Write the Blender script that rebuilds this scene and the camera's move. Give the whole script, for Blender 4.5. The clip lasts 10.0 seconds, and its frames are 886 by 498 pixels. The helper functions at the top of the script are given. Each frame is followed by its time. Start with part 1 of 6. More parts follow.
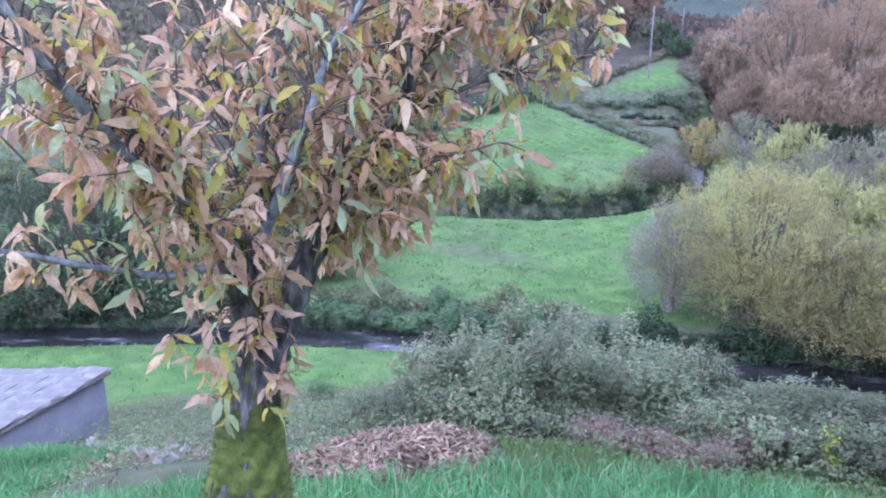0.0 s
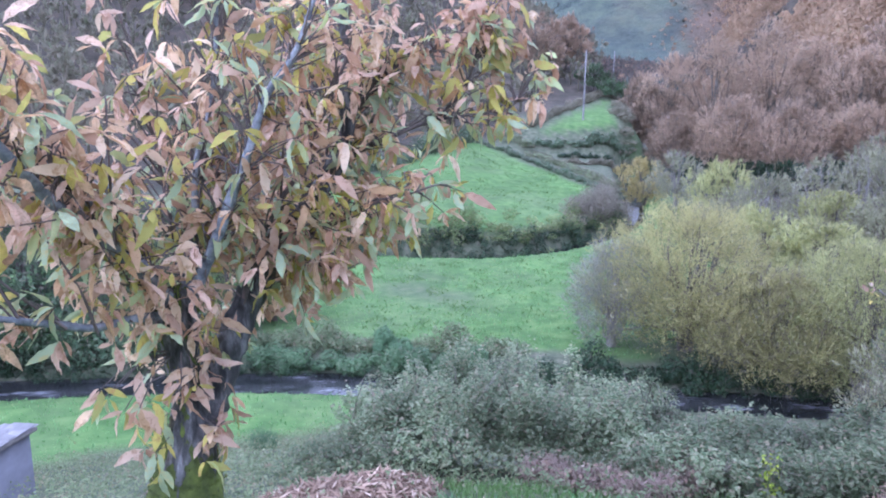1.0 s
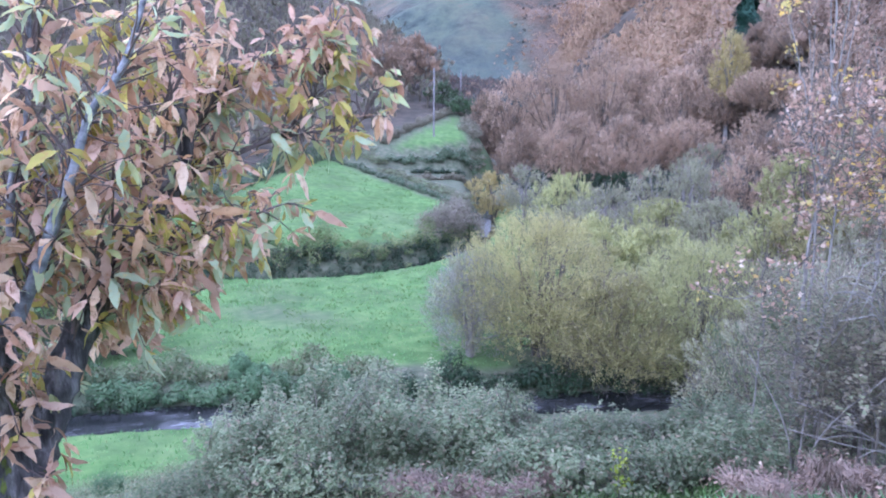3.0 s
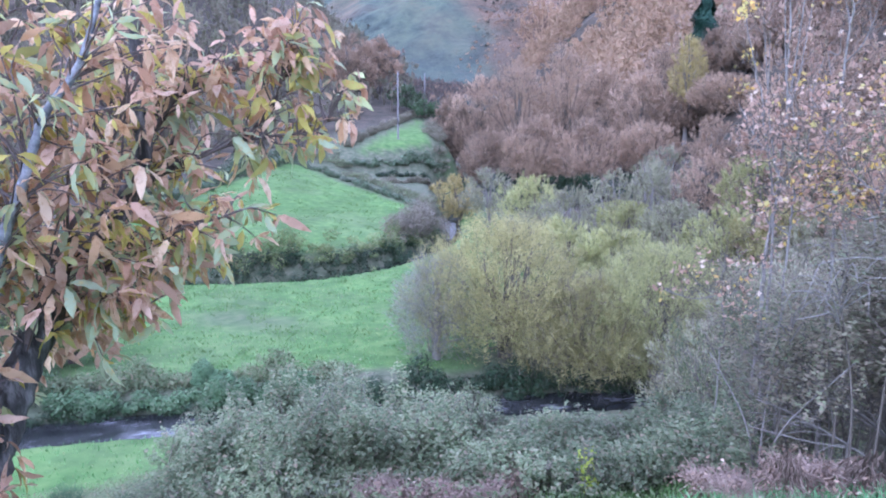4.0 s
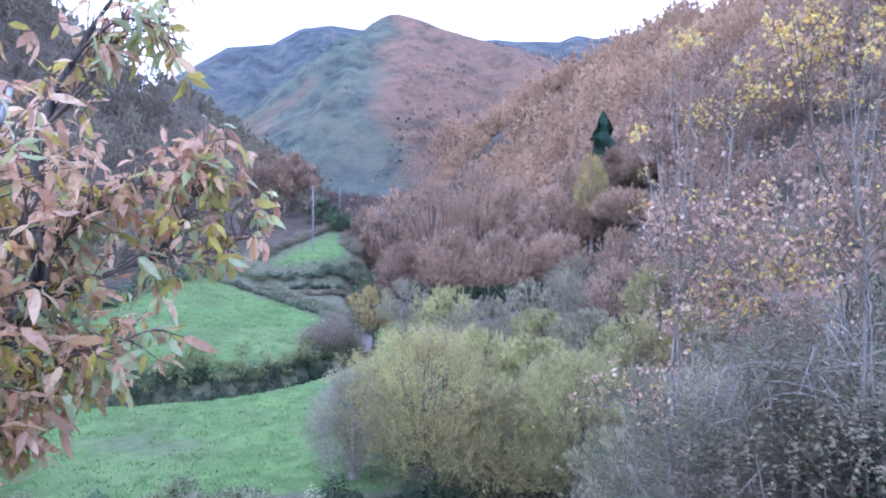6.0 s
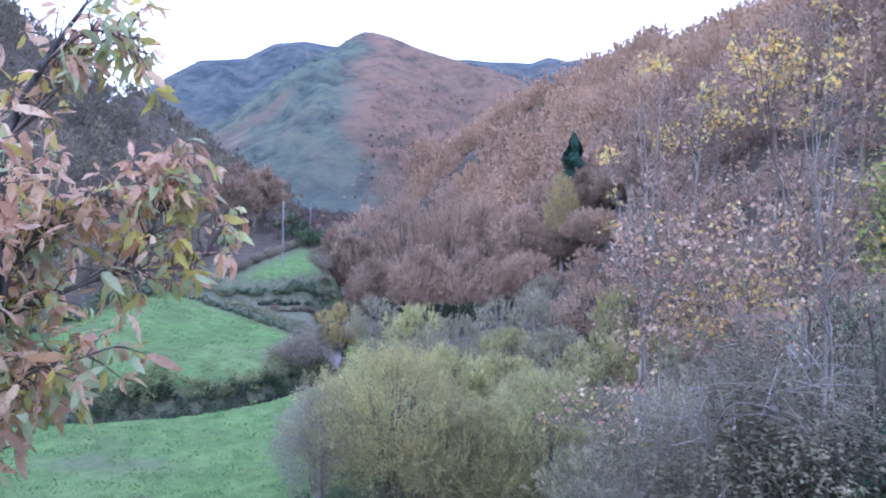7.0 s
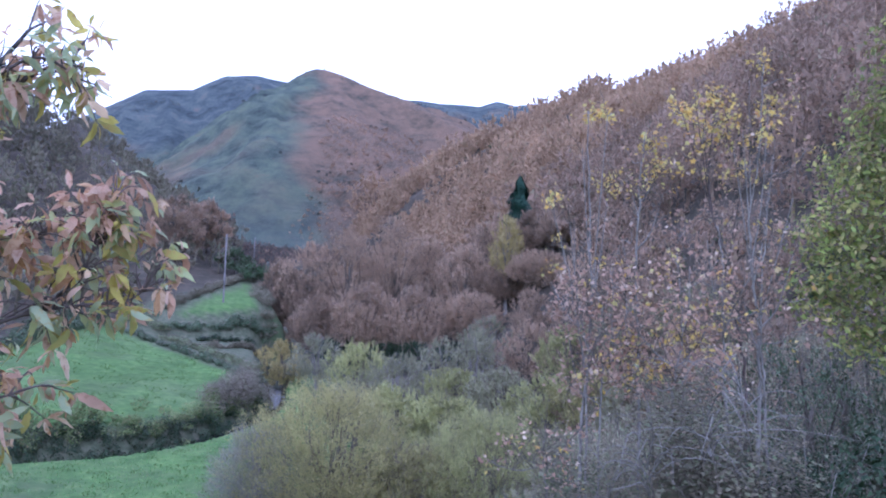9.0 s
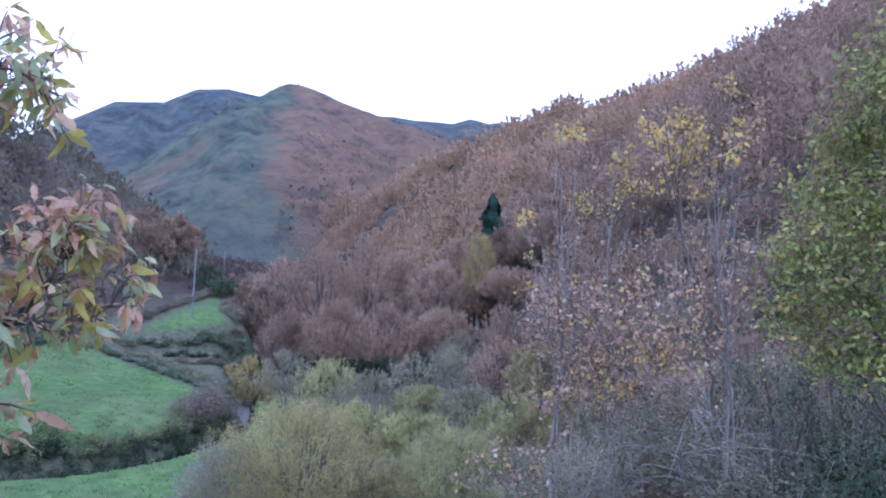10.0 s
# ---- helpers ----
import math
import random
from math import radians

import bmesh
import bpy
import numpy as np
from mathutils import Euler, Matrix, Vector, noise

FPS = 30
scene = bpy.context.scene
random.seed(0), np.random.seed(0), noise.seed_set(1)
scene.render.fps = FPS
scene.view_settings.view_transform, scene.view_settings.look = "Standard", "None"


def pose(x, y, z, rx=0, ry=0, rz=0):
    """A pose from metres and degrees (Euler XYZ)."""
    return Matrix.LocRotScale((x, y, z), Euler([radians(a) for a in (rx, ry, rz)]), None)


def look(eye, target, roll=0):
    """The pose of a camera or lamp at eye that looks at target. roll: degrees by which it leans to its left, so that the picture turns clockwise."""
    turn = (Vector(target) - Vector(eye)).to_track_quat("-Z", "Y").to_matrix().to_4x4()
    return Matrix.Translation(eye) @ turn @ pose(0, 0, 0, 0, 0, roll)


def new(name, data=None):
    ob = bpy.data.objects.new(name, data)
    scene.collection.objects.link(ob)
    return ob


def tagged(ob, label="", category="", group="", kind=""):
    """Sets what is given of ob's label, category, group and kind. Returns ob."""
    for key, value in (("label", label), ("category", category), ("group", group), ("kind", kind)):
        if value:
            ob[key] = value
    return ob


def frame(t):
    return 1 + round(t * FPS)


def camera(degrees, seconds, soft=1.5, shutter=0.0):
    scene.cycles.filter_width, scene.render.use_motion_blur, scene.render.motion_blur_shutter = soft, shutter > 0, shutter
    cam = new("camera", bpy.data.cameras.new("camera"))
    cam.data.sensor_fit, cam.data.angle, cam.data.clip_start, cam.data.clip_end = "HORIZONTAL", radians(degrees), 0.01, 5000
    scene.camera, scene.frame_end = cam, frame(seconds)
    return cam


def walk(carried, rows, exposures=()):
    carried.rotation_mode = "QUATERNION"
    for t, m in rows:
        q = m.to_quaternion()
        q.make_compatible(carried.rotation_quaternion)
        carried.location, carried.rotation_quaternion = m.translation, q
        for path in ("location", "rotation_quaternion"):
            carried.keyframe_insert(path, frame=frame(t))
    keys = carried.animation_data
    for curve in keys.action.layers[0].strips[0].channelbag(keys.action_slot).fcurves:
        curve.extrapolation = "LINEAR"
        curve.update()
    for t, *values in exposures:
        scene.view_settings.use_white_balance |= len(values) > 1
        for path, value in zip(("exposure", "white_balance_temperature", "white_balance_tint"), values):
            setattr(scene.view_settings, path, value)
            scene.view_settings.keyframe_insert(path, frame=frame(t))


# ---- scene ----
# camera and walk
cam = camera(63.8, 10.0, soft=1.95)
walk(cam, [
    (0.0, pose(-0.000, -0.000, 1.600, 75.00, -0.72, 0.19)),
    (0.5, pose(0.003, 0.008, 1.604, 76.60, -0.63, -1.45)),
    (1.0, pose(0.012, 0.015, 1.612, 78.22, -0.57, -4.52)),
    (1.5, pose(0.020, 0.018, 1.614, 79.40, -0.64, -8.40)),
    (2.0, pose(0.022, 0.018, 1.612, 79.66, -0.53, -11.99)),
    (2.5, pose(0.038, 0.031, 1.609, 79.70, -0.42, -14.57)),
    (4.0, pose(0.051, 0.057, 1.609, 79.90, -0.31, -19.04)),
    (4.5, pose(0.055, 0.067, 1.613, 82.00, -0.15, -21.20)),
    (5.0, pose(0.064, 0.064, 1.632, 84.65, 0.15, -23.08)),
    (5.5, pose(0.062, 0.054, 1.639, 87.19, 0.21, -24.57)),
    (7.0, pose(0.067, 0.048, 1.650, 90.25, -0.79, -28.16)),
    (7.5, pose(0.070, 0.056, 1.654, 90.92, -1.13, -29.37)),
    (8.0, pose(0.068, 0.054, 1.657, 91.74, -1.32, -30.14)),
    (8.5, pose(0.069, 0.054, 1.661, 92.68, -1.66, -31.05)),
    (9.0, pose(0.067, 0.052, 1.665, 93.48, -2.05, -32.55)),
    (9.5, pose(0.068, 0.065, 1.668, 94.26, -2.29, -34.00)),
    (10.0, pose(0.067, 0.055, 1.674, 94.87, -2.39, -34.80)),
], exposures=[(0.0, 2.0, 4760, 23), (2.5, 2.09, 4640, 25), (4.5, 2.12, 4640, 26), (5.5, 2.02, 4620, 27), (7.5, 1.62, 4580, 27), (10.0, 1.24, 4550, 26)])

# world and sun: a bright overcast afternoon
world = bpy.data.worlds.new("overcast_sky")
scene.world = world
world.use_nodes = True
wn = world.node_tree
wn.nodes.clear()
w_out = wn.nodes.new("ShaderNodeOutputWorld")
w_bg = wn.nodes.new("ShaderNodeBackground")
w_sky = wn.nodes.new("ShaderNodeTexSky")
w_sky.sky_type = "NISHITA"
w_sky.sun_disc = False
w_sky.sun_elevation = radians(32)
w_sky.sun_rotation = radians(-60)
w_sky.air_density, w_sky.dust_density = 1.0, 4.0
w_mix = wn.nodes.new("ShaderNodeMix")
w_mix.data_type = "RGBA"
w_mix.inputs[0].default_value = 0.85
wn.links.new(w_sky.outputs[0], w_mix.inputs[6])
w_mix.inputs[7].default_value = (9.3, 9.2, 10.0, 1)
wn.links.new(w_mix.outputs[2], w_bg.inputs[0])
w_bg.inputs[1].default_value = 0.1
wn.links.new(w_bg.outputs[0], w_out.inputs[0])
sun = new("sun", bpy.data.lights.new("sun", "SUN"))
sun.data.energy, sun.data.angle, sun.data.color = 0.5, radians(25), (1.0, 0.97, 0.93)
sun.matrix_world = look((-60, -30, 60), (0, 30, 0))

rng = np.random.default_rng(7)


# materials
def node_mat(name):
    m = bpy.data.materials.new(name)
    m.use_nodes = True
    n = m.node_tree
    n.nodes.clear()
    out = n.nodes.new("ShaderNodeOutputMaterial")
    bsdf = n.nodes.new("ShaderNodeBsdfPrincipled")
    n.links.new(bsdf.outputs[0], out.inputs[0])
    return m, n, bsdf, out


def ramp(n, src, stops):
    r = n.nodes.new("ShaderNodeValToRGB")
    e = r.color_ramp.elements
    while len(e) < len(stops):
        e.new(0.5)
    for i, (p, c) in enumerate(stops):
        e[i].position, e[i].color = p, (*c, 1)
    n.links.new(src, r.inputs[0])
    return r.outputs[0]


def noise_of(n, scale, detail=4, vec=None, rough=0.55):
    t = n.nodes.new("ShaderNodeTexNoise")
    t.inputs["Scale"].default_value, t.inputs["Detail"].default_value, t.inputs["Roughness"].default_value = scale, detail, rough
    n.links.new(vec if vec else n.nodes.new("ShaderNodeTexCoord").outputs["Object"], t.inputs["Vector"])
    return t.outputs["Fac"]


def scaled(n, fac, lo, hi, color):
    """color times a grey between lo and hi, by fac"""
    mr = n.nodes.new("ShaderNodeMapRange")
    mr.inputs["From Min"].default_value, mr.inputs["From Max"].default_value = 0.3, 0.7
    mr.inputs["To Min"].default_value, mr.inputs["To Max"].default_value = lo, hi
    n.links.new(fac, mr.inputs["Value"])
    vm = n.nodes.new("ShaderNodeVectorMath")
    vm.operation = "SCALE"
    n.links.new(color, vm.inputs[0])
    n.links.new(mr.outputs[0], vm.inputs["Scale"])
    return vm.outputs[0]


def leaf_mat(name, stops, rough=0.55, trans=0.3, scale=0.8, lo=0.7, hi=1.25, tint=True):
    m, n, bsdf, out = node_mat(name)
    geo = n.nodes.new("ShaderNodeNewGeometry")
    info = n.nodes.new("ShaderNodeObjectInfo")
    add = n.nodes.new("ShaderNodeMath")
    add.operation = "ADD"
    n.links.new(geo.outputs["Random Per Island"], add.inputs[0])
    n.links.new(info.outputs["Random"], add.inputs[1])
    fr = n.nodes.new("ShaderNodeMath")
    fr.operation = "FRACT"
    n.links.new(add.outputs[0], fr.inputs[0])
    col = ramp(n, fr.outputs[0], stops)
    col = scaled(n, noise_of(n, scale, 3), lo, hi, col)
    if tint:
        col = scaled(n, info.outputs["Random"], 0.9, 1.12, col)
    n.links.new(col, bsdf.inputs["Base Color"])
    bsdf.inputs["Roughness"].default_value = rough
    bsdf.inputs["Specular IOR Level"].default_value = 0.18
    tr = n.nodes.new("ShaderNodeBsdfTranslucent")
    n.links.new(col, tr.inputs[0])
    mx = n.nodes.new("ShaderNodeMixShader")
    mx.inputs[0].default_value = trans
    n.links.new(bsdf.outputs[0], mx.inputs[1])
    n.links.new(tr.outputs[0], mx.inputs[2])
    n.links.new(mx.outputs[0], out.inputs[0])
    return m


def surface_mat(name, stops, scale, rough=0.8, bump=0.3, dist=0.02, big=0.3, stretch=(1, 1, 1)):
    m, n, bsdf, out = node_mat(name)
    tc = n.nodes.new("ShaderNodeTexCoord")
    mp = n.nodes.new("ShaderNodeMapping")
    mp.inputs["Scale"].default_value = stretch
    n.links.new(tc.outputs["Object"], mp.inputs[0])
    f = noise_of(n, scale, 6, mp.outputs[0], 0.65)
    col = ramp(n, f, stops)
    col = scaled(n, noise_of(n, scale * 0.15, 3, mp.outputs[0]), 1 - big, 1 + big, col)
    n.links.new(col, bsdf.inputs["Base Color"])
    bsdf.inputs["Roughness"].default_value = rough
    bp = n.nodes.new("ShaderNodeBump")
    bp.inputs["Strength"].default_value, bp.inputs["Distance"].default_value = bump, dist
    n.links.new(f, bp.inputs["Height"])
    n.links.new(bp.outputs[0], bsdf.inputs["Normal"])
    return m


def broad_leaf_mat(name, stops, spot_col):
    """Large leaf: own colour by leaf, brown blotches and paler veins over it."""
    m = leaf_mat(name, stops, 0.55, 0.55, 3.0, 0.65, 1.2, False)
    n = m.node_tree
    bs = next(q for q in n.nodes if q.type == "BSDF_PRINCIPLED")
    src = bs.inputs["Base Color"].links[0].from_socket
    blotch = ramp(n, noise_of(n, 22, 5, None, 0.7), [(0.52, (0, 0, 0)), (0.66, (1, 1, 1))])
    mx = n.nodes.new("ShaderNodeMix")
    mx.data_type = "RGBA"
    n.links.new(blotch, mx.inputs[0])
    n.links.new(src, mx.inputs[6])
    mx.inputs[7].default_value = (*spot_col, 1)
    for q in n.nodes:
        if q.type == "BSDF_TRANSLUCENT":
            n.links.new(mx.outputs[2], q.inputs[0])
    n.links.new(mx.outputs[2], bs.inputs["Base Color"])
    bp = n.nodes.new("ShaderNodeBump")
    bp.inputs["Strength"].default_value, bp.inputs["Distance"].default_value = 0.5, 0.01
    n.links.new(noise_of(n, 40, 3), bp.inputs["Height"])
    n.links.new(bp.outputs[0], bs.inputs["Normal"])
    return m


LEAF_KINDS = [
    broad_leaf_mat("rosy_brown_leaf", [(0.0, (0.58, 0.365, 0.245)), (0.5, (0.78, 0.56, 0.41)), (1.0, (0.43, 0.25, 0.15))], (0.36, 0.20, 0.115)),
    broad_leaf_mat("tan_leaf", [(0.0, (0.70, 0.48, 0.28)), (0.5, (0.84, 0.65, 0.45)), (1.0, (0.60, 0.37, 0.19))], (0.42, 0.24, 0.115)),
    broad_leaf_mat("yellow_olive_leaf", [(0.0, (0.46, 0.41, 0.10)), (0.5, (0.68, 0.58, 0.15)), (1.0, (0.41, 0.39, 0.12))], (0.48, 0.30, 0.11)),
    broad_leaf_mat("pale_green_leaf", [(0.0, (0.37, 0.44, 0.23)), (0.5, (0.56, 0.63, 0.40)), (1.0, (0.45, 0.47, 0.17))], (0.53, 0.45, 0.20)),
]
WILLOW = leaf_mat("willow_leaf", [(0.0, (0.32, 0.295, 0.13)), (0.5, (0.39, 0.355, 0.152)), (0.8, (0.43, 0.38, 0.16)), (1.0, (0.315, 0.32, 0.14))], 0.6, 0.5, 0.35, 0.68, 1.2)
WILLOW_GREY = leaf_mat("grey_willow_leaf", [(0.0, (0.26, 0.265, 0.16)), (0.5, (0.33, 0.325, 0.195)), (1.0, (0.33, 0.30, 0.205))], 0.7, 0.5, 0.3, 0.7, 1.2)
WILLOW_GREEN = leaf_mat("green_willow_leaf", [(0.0, (0.34, 0.35, 0.155)), (0.5, (0.42, 0.415, 0.175)), (0.8, (0.465, 0.435, 0.19)), (1.0, (0.35, 0.375, 0.165))], 0.6, 0.5, 0.35, 0.75, 1.2)
OAK = leaf_mat("brown_oak_leaf", [(0.0, (0.37, 0.272, 0.188)), (0.5, (0.43, 0.315, 0.218)), (0.85, (0.475, 0.345, 0.23)), (1.0, (0.39, 0.33, 0.21))], 0.7, 0.5, 0.14, 0.72, 1.2)
FOREST = leaf_mat("autumn_forest", [(0.0, (0.40, 0.288, 0.185)), (0.5, (0.445, 0.315, 0.20)), (0.85, (0.485, 0.335, 0.205)), (1.0, (0.42, 0.335, 0.20))], 0.85, 0.5, 0.045, 0.68, 1.22)
GOLD = leaf_mat("golden_leaf", [(0.0, (0.62, 0.40, 0.10)), (0.4, (0.72, 0.54, 0.15)), (0.8, (0.60, 0.55, 0.20)), (1.0, (0.60, 0.33, 0.12))], 0.6, 0.5, 1.0, 0.8, 1.2, False)
MAPLE_BROWN = leaf_mat("maple_leaf_brown", [(0.0, (0.36, 0.225, 0.16)), (0.4, (0.56, 0.39, 0.28)), (0.75, (0.45, 0.28, 0.195)), (0.93, (0.76, 0.62, 0.48)), (1.0, (0.60, 0.48, 0.20))], 0.55, 0.5, 1.2, 0.7, 1.2, False)
GREEN_LEAF = leaf_mat("green_yellow_leaf", [(0.0, (0.24, 0.30, 0.08)), (0.4, (0.36, 0.43, 0.11)), (0.7, (0.48, 0.49, 0.13)), (0.9, (0.40, 0.30, 0.15)), (1.0, (0.56, 0.53, 0.17))], 0.5, 0.45, 0.7, 0.5, 1.3)
BRAMBLE = leaf_mat("bramble_leaf", [(0.0, (0.11, 0.15, 0.075)), (0.3, (0.165, 0.205, 0.108)), (0.6, (0.22, 0.25, 0.14)), (0.85, (0.275, 0.29, 0.18)), (1.0, (0.29, 0.225, 0.155))], 0.65, 0.4, 0.8, 0.4, 1.35)
BRUSH = leaf_mat("dry_brush", [(0.0, (0.25, 0.225, 0.155)), (0.35, (0.32, 0.275, 0.195)), (0.65, (0.25, 0.285, 0.165)), (0.85, (0.37, 0.30, 0.22)), (1.0, (0.21, 0.26, 0.135))], 0.8, 0.45, 0.7, 0.5, 1.35)
MAUVE = leaf_mat("mauve_bramble", [(0.0, (0.22, 0.19, 0.145)), (0.5, (0.285, 0.238, 0.185)), (1.0, (0.245, 0.25, 0.145))], 0.8, 0.4, 0.4, 0.65, 1.25)
CANE = surface_mat("dry_cane", [(0.3, (0.15, 0.105, 0.078)), (0.7, (0.30, 0.225, 0.175))], 3, 0.8, 0.2, 0.01)
DARKGREEN = leaf_mat("dull_green_leaf", [(0.0, (0.16, 0.185, 0.065)), (0.5, (0.26, 0.285, 0.09)), (0.85, (0.37, 0.345, 0.11)), (1.0, (0.34, 0.24, 0.13))], 0.6, 0.45, 0.7, 0.5, 1.35)
WEED = leaf_mat("weed_leaf", [(0.0, (0.14, 0.175, 0.085)), (0.5, (0.19, 0.23, 0.12)), (0.85, (0.24, 0.255, 0.145)), (1.0, (0.25, 0.20, 0.13))], 0.7, 0.45, 0.6, 0.65, 1.25)
IVY = leaf_mat("dark_hedge_leaf", [(0.0, (0.044, 0.075, 0.037)), (0.5, (0.094, 0.138, 0.069)), (0.85, (0.150, 0.188, 0.106)), (1.0, (0.188, 0.150, 0.112))], 0.5, 0.15, 0.5, 0.6, 1.3, False)
# very dark leaf; its colour also stands for shade under willows and banks
DARKBANK = leaf_mat("dark_leaf_and_shade", [(0.0, (0.016, 0.034, 0.016)), (0.5, (0.034, 0.060, 0.028)), (0.85, (0.06, 0.09, 0.042)), (1.0, (0.075, 0.062, 0.042))], 0.5, 0.2, 0.5, 0.6, 1.3, False)
OLIVE_BANK = leaf_mat("olive_bank_leaf", [(0.0, (0.14, 0.185, 0.07)), (0.5, (0.20, 0.25, 0.095)), (0.85, (0.27, 0.29, 0.13)), (1.0, (0.28, 0.21, 0.12))], 0.7, 0.45, 0.35, 0.5, 1.35, False)
BANKGREEN = leaf_mat("fresh_bank_leaf", [(0.0, (0.065, 0.115, 0.052)), (0.6, (0.105, 0.165, 0.075)), (1.0, (0.16, 0.19, 0.11))], 0.5, 0.35, 0.6, 0.65, 1.2)
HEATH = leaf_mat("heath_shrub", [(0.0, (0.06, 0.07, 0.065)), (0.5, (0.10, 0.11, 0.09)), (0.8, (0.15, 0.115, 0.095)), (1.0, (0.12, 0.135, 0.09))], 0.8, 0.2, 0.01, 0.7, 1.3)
PALEGOLD = leaf_mat("pale_gold_leaf", [(0.0, (0.40, 0.33, 0.13)), (0.6, (0.49, 0.405, 0.175)), (1.0, (0.40, 0.36, 0.16))], 0.6, 0.5, 0.5, 0.75, 1.2, False)
SPURWOOD = leaf_mat("olive_brown_wood", [(0.0, (0.17, 0.165, 0.11)), (0.4, (0.20, 0.185, 0.13)), (0.75, (0.235, 0.20, 0.145)), (1.0, (0.18, 0.195, 0.115))], 0.8, 0.5, 0.03, 0.6, 1.4)
FLANKWOOD = leaf_mat("flank_scrub", [(0.0, (0.28, 0.20, 0.14)), (0.5, (0.35, 0.245, 0.165)), (0.85, (0.40, 0.265, 0.175)), (1.0, (0.30, 0.255, 0.16))], 0.8, 0.5, 0.03, 0.7, 1.2)
NEARWOOD = leaf_mat("near_wood", [(0.0, (0.27, 0.205, 0.148)), (0.5, (0.34, 0.252, 0.182)), (0.85, (0.39, 0.275, 0.188)), (1.0, (0.285, 0.26, 0.17))], 0.8, 0.5, 0.10, 0.6, 1.22)
STEM = surface_mat("sapling_bark", [(0.3, (0.085, 0.078, 0.068)), (0.7, (0.21, 0.195, 0.17))], 5, 0.8, 0.3, 0.01)
HEATHWOOD = leaf_mat("foot_scrub", [(0.0, (0.10, 0.10, 0.085)), (0.5, (0.16, 0.135, 0.115)), (0.85, (0.23, 0.15, 0.12)), (1.0, (0.14, 0.15, 0.11))], 0.8, 0.5, 0.03, 0.6, 1.3)
CONIFER = leaf_mat("conifer_needle", [(0.0, (0.012, 0.035, 0.022)), (1.0, (0.025, 0.06, 0.035))], 0.6, 0.05, 0.5, 0.8, 1.2)
BLADE = leaf_mat("grass_blade", [(0.0, (0.105, 0.215, 0.068)), (0.6, (0.175, 0.325, 0.112)), (0.9, (0.26, 0.40, 0.17)), (1.0, (0.34, 0.33, 0.17))], 0.5, 0.35, 0.8, 0.8, 1.2)
TERRACE_BLADE = leaf_mat("lush_grass_blade", [(0.0, (0.09, 0.215, 0.078)), (0.6, (0.155, 0.32, 0.13)), (0.9, (0.235, 0.40, 0.195)), (1.0, (0.34, 0.33, 0.19))], 0.5, 0.35, 0.8, 0.7, 1.25)
TUFT = leaf_mat("tuft_blade", [(0.0, (0.115, 0.195, 0.06)), (0.6, (0.145, 0.235, 0.075)), (1.0, (0.18, 0.245, 0.095))], 0.6, 0.35, 0.8, 0.8, 1.2)
LITTER = leaf_mat("dead_leaf", [(0.0, (0.11, 0.072, 0.05)), (0.5, (0.21, 0.14, 0.097)), (0.85, (0.31, 0.22, 0.155)), (1.0, (0.40, 0.32, 0.24))], 0.6, 0.1, 2.0, 0.6, 1.25)
BROOM = leaf_mat("broom_stem", [(0.0, (0.06, 0.11, 0.05)), (1.0, (0.11, 0.17, 0.08))], 0.6, 0.1, 1.0)
BARK = surface_mat("chestnut_bark", [(0.36, (0.012, 0.011, 0.011)), (0.5, (0.07, 0.065, 0.06)), (0.68, (0.26, 0.245, 0.235))], 16, 0.85, 1.0, 0.08, 0.25, (1, 1, 0.22))
BRANCH = surface_mat("smooth_grey_bark", [(0.34, (0.06, 0.06, 0.065)), (0.5, (0.17, 0.175, 0.185)), (0.66, (0.29, 0.29, 0.30))], 17, 0.75, 0.6, 0.02, 0.3)
DARKTWIG = surface_mat("dark_twig_bark", [(0.3, (0.05, 0.036, 0.03)), (0.7, (0.14, 0.105, 0.09))], 12, 0.7, 0.2, 0.005)
PALE = surface_mat("pale_grey_bark", [(0.3, (0.14, 0.128, 0.11)), (0.7, (0.29, 0.268, 0.235))], 5, 0.8, 0.3, 0.01)
TWIG = surface_mat("grey_twig", [(0.3, (0.075, 0.064, 0.048)), (0.7, (0.17, 0.145, 0.112))], 3, 0.8, 0.2, 0.01)
MOSS = surface_mat("moss", [(0.3, (0.028, 0.036, 0.008)), (0.5, (0.085, 0.105, 0.014)), (0.75, (0.165, 0.19, 0.032))], 11, 0.95, 1.0, 0.02, 0.45)
SLATE = surface_mat("roof_slate", [(0.3, (0.105, 0.097, 0.097)), (0.55, (0.17, 0.158, 0.158)), (0.75, (0.275, 0.256, 0.254))], 3.5, 0.8, 0.4, 0.02, 0.25)
RENDERWALL = surface_mat("grey_cement_wall", [(0.3, (0.11, 0.11, 0.122)), (0.6, (0.165, 0.165, 0.182)), (0.8, (0.195, 0.195, 0.21))], 2.5, 0.9, 0.3, 0.01, 0.16)
STONE = surface_mat("grey_stone", [(0.3, (0.10, 0.09, 0.08)), (0.6, (0.22, 0.20, 0.18)), (0.8, (0.34, 0.32, 0.30))], 6, 0.9, 0.6, 0.03)
POLEMAT = surface_mat("weathered_pole_wood", [(0.3, (0.14, 0.13, 0.13)), (0.7, (0.24, 0.22, 0.22))], 4, 0.8, 0.3, 0.01)
FOAM = surface_mat("white_water", [(0.35, (0.05, 0.05, 0.053)), (0.5, (0.14, 0.14, 0.145)), (0.68, (0.36, 0.36, 0.37))], 3, 0.4, 0.5, 0.03, 0.2)
WATER, wnn, wb, wo = node_mat("stream_water")
w_co = wnn.nodes.new("ShaderNodeTexCoord")
w_mp = wnn.nodes.new("ShaderNodeMapping")
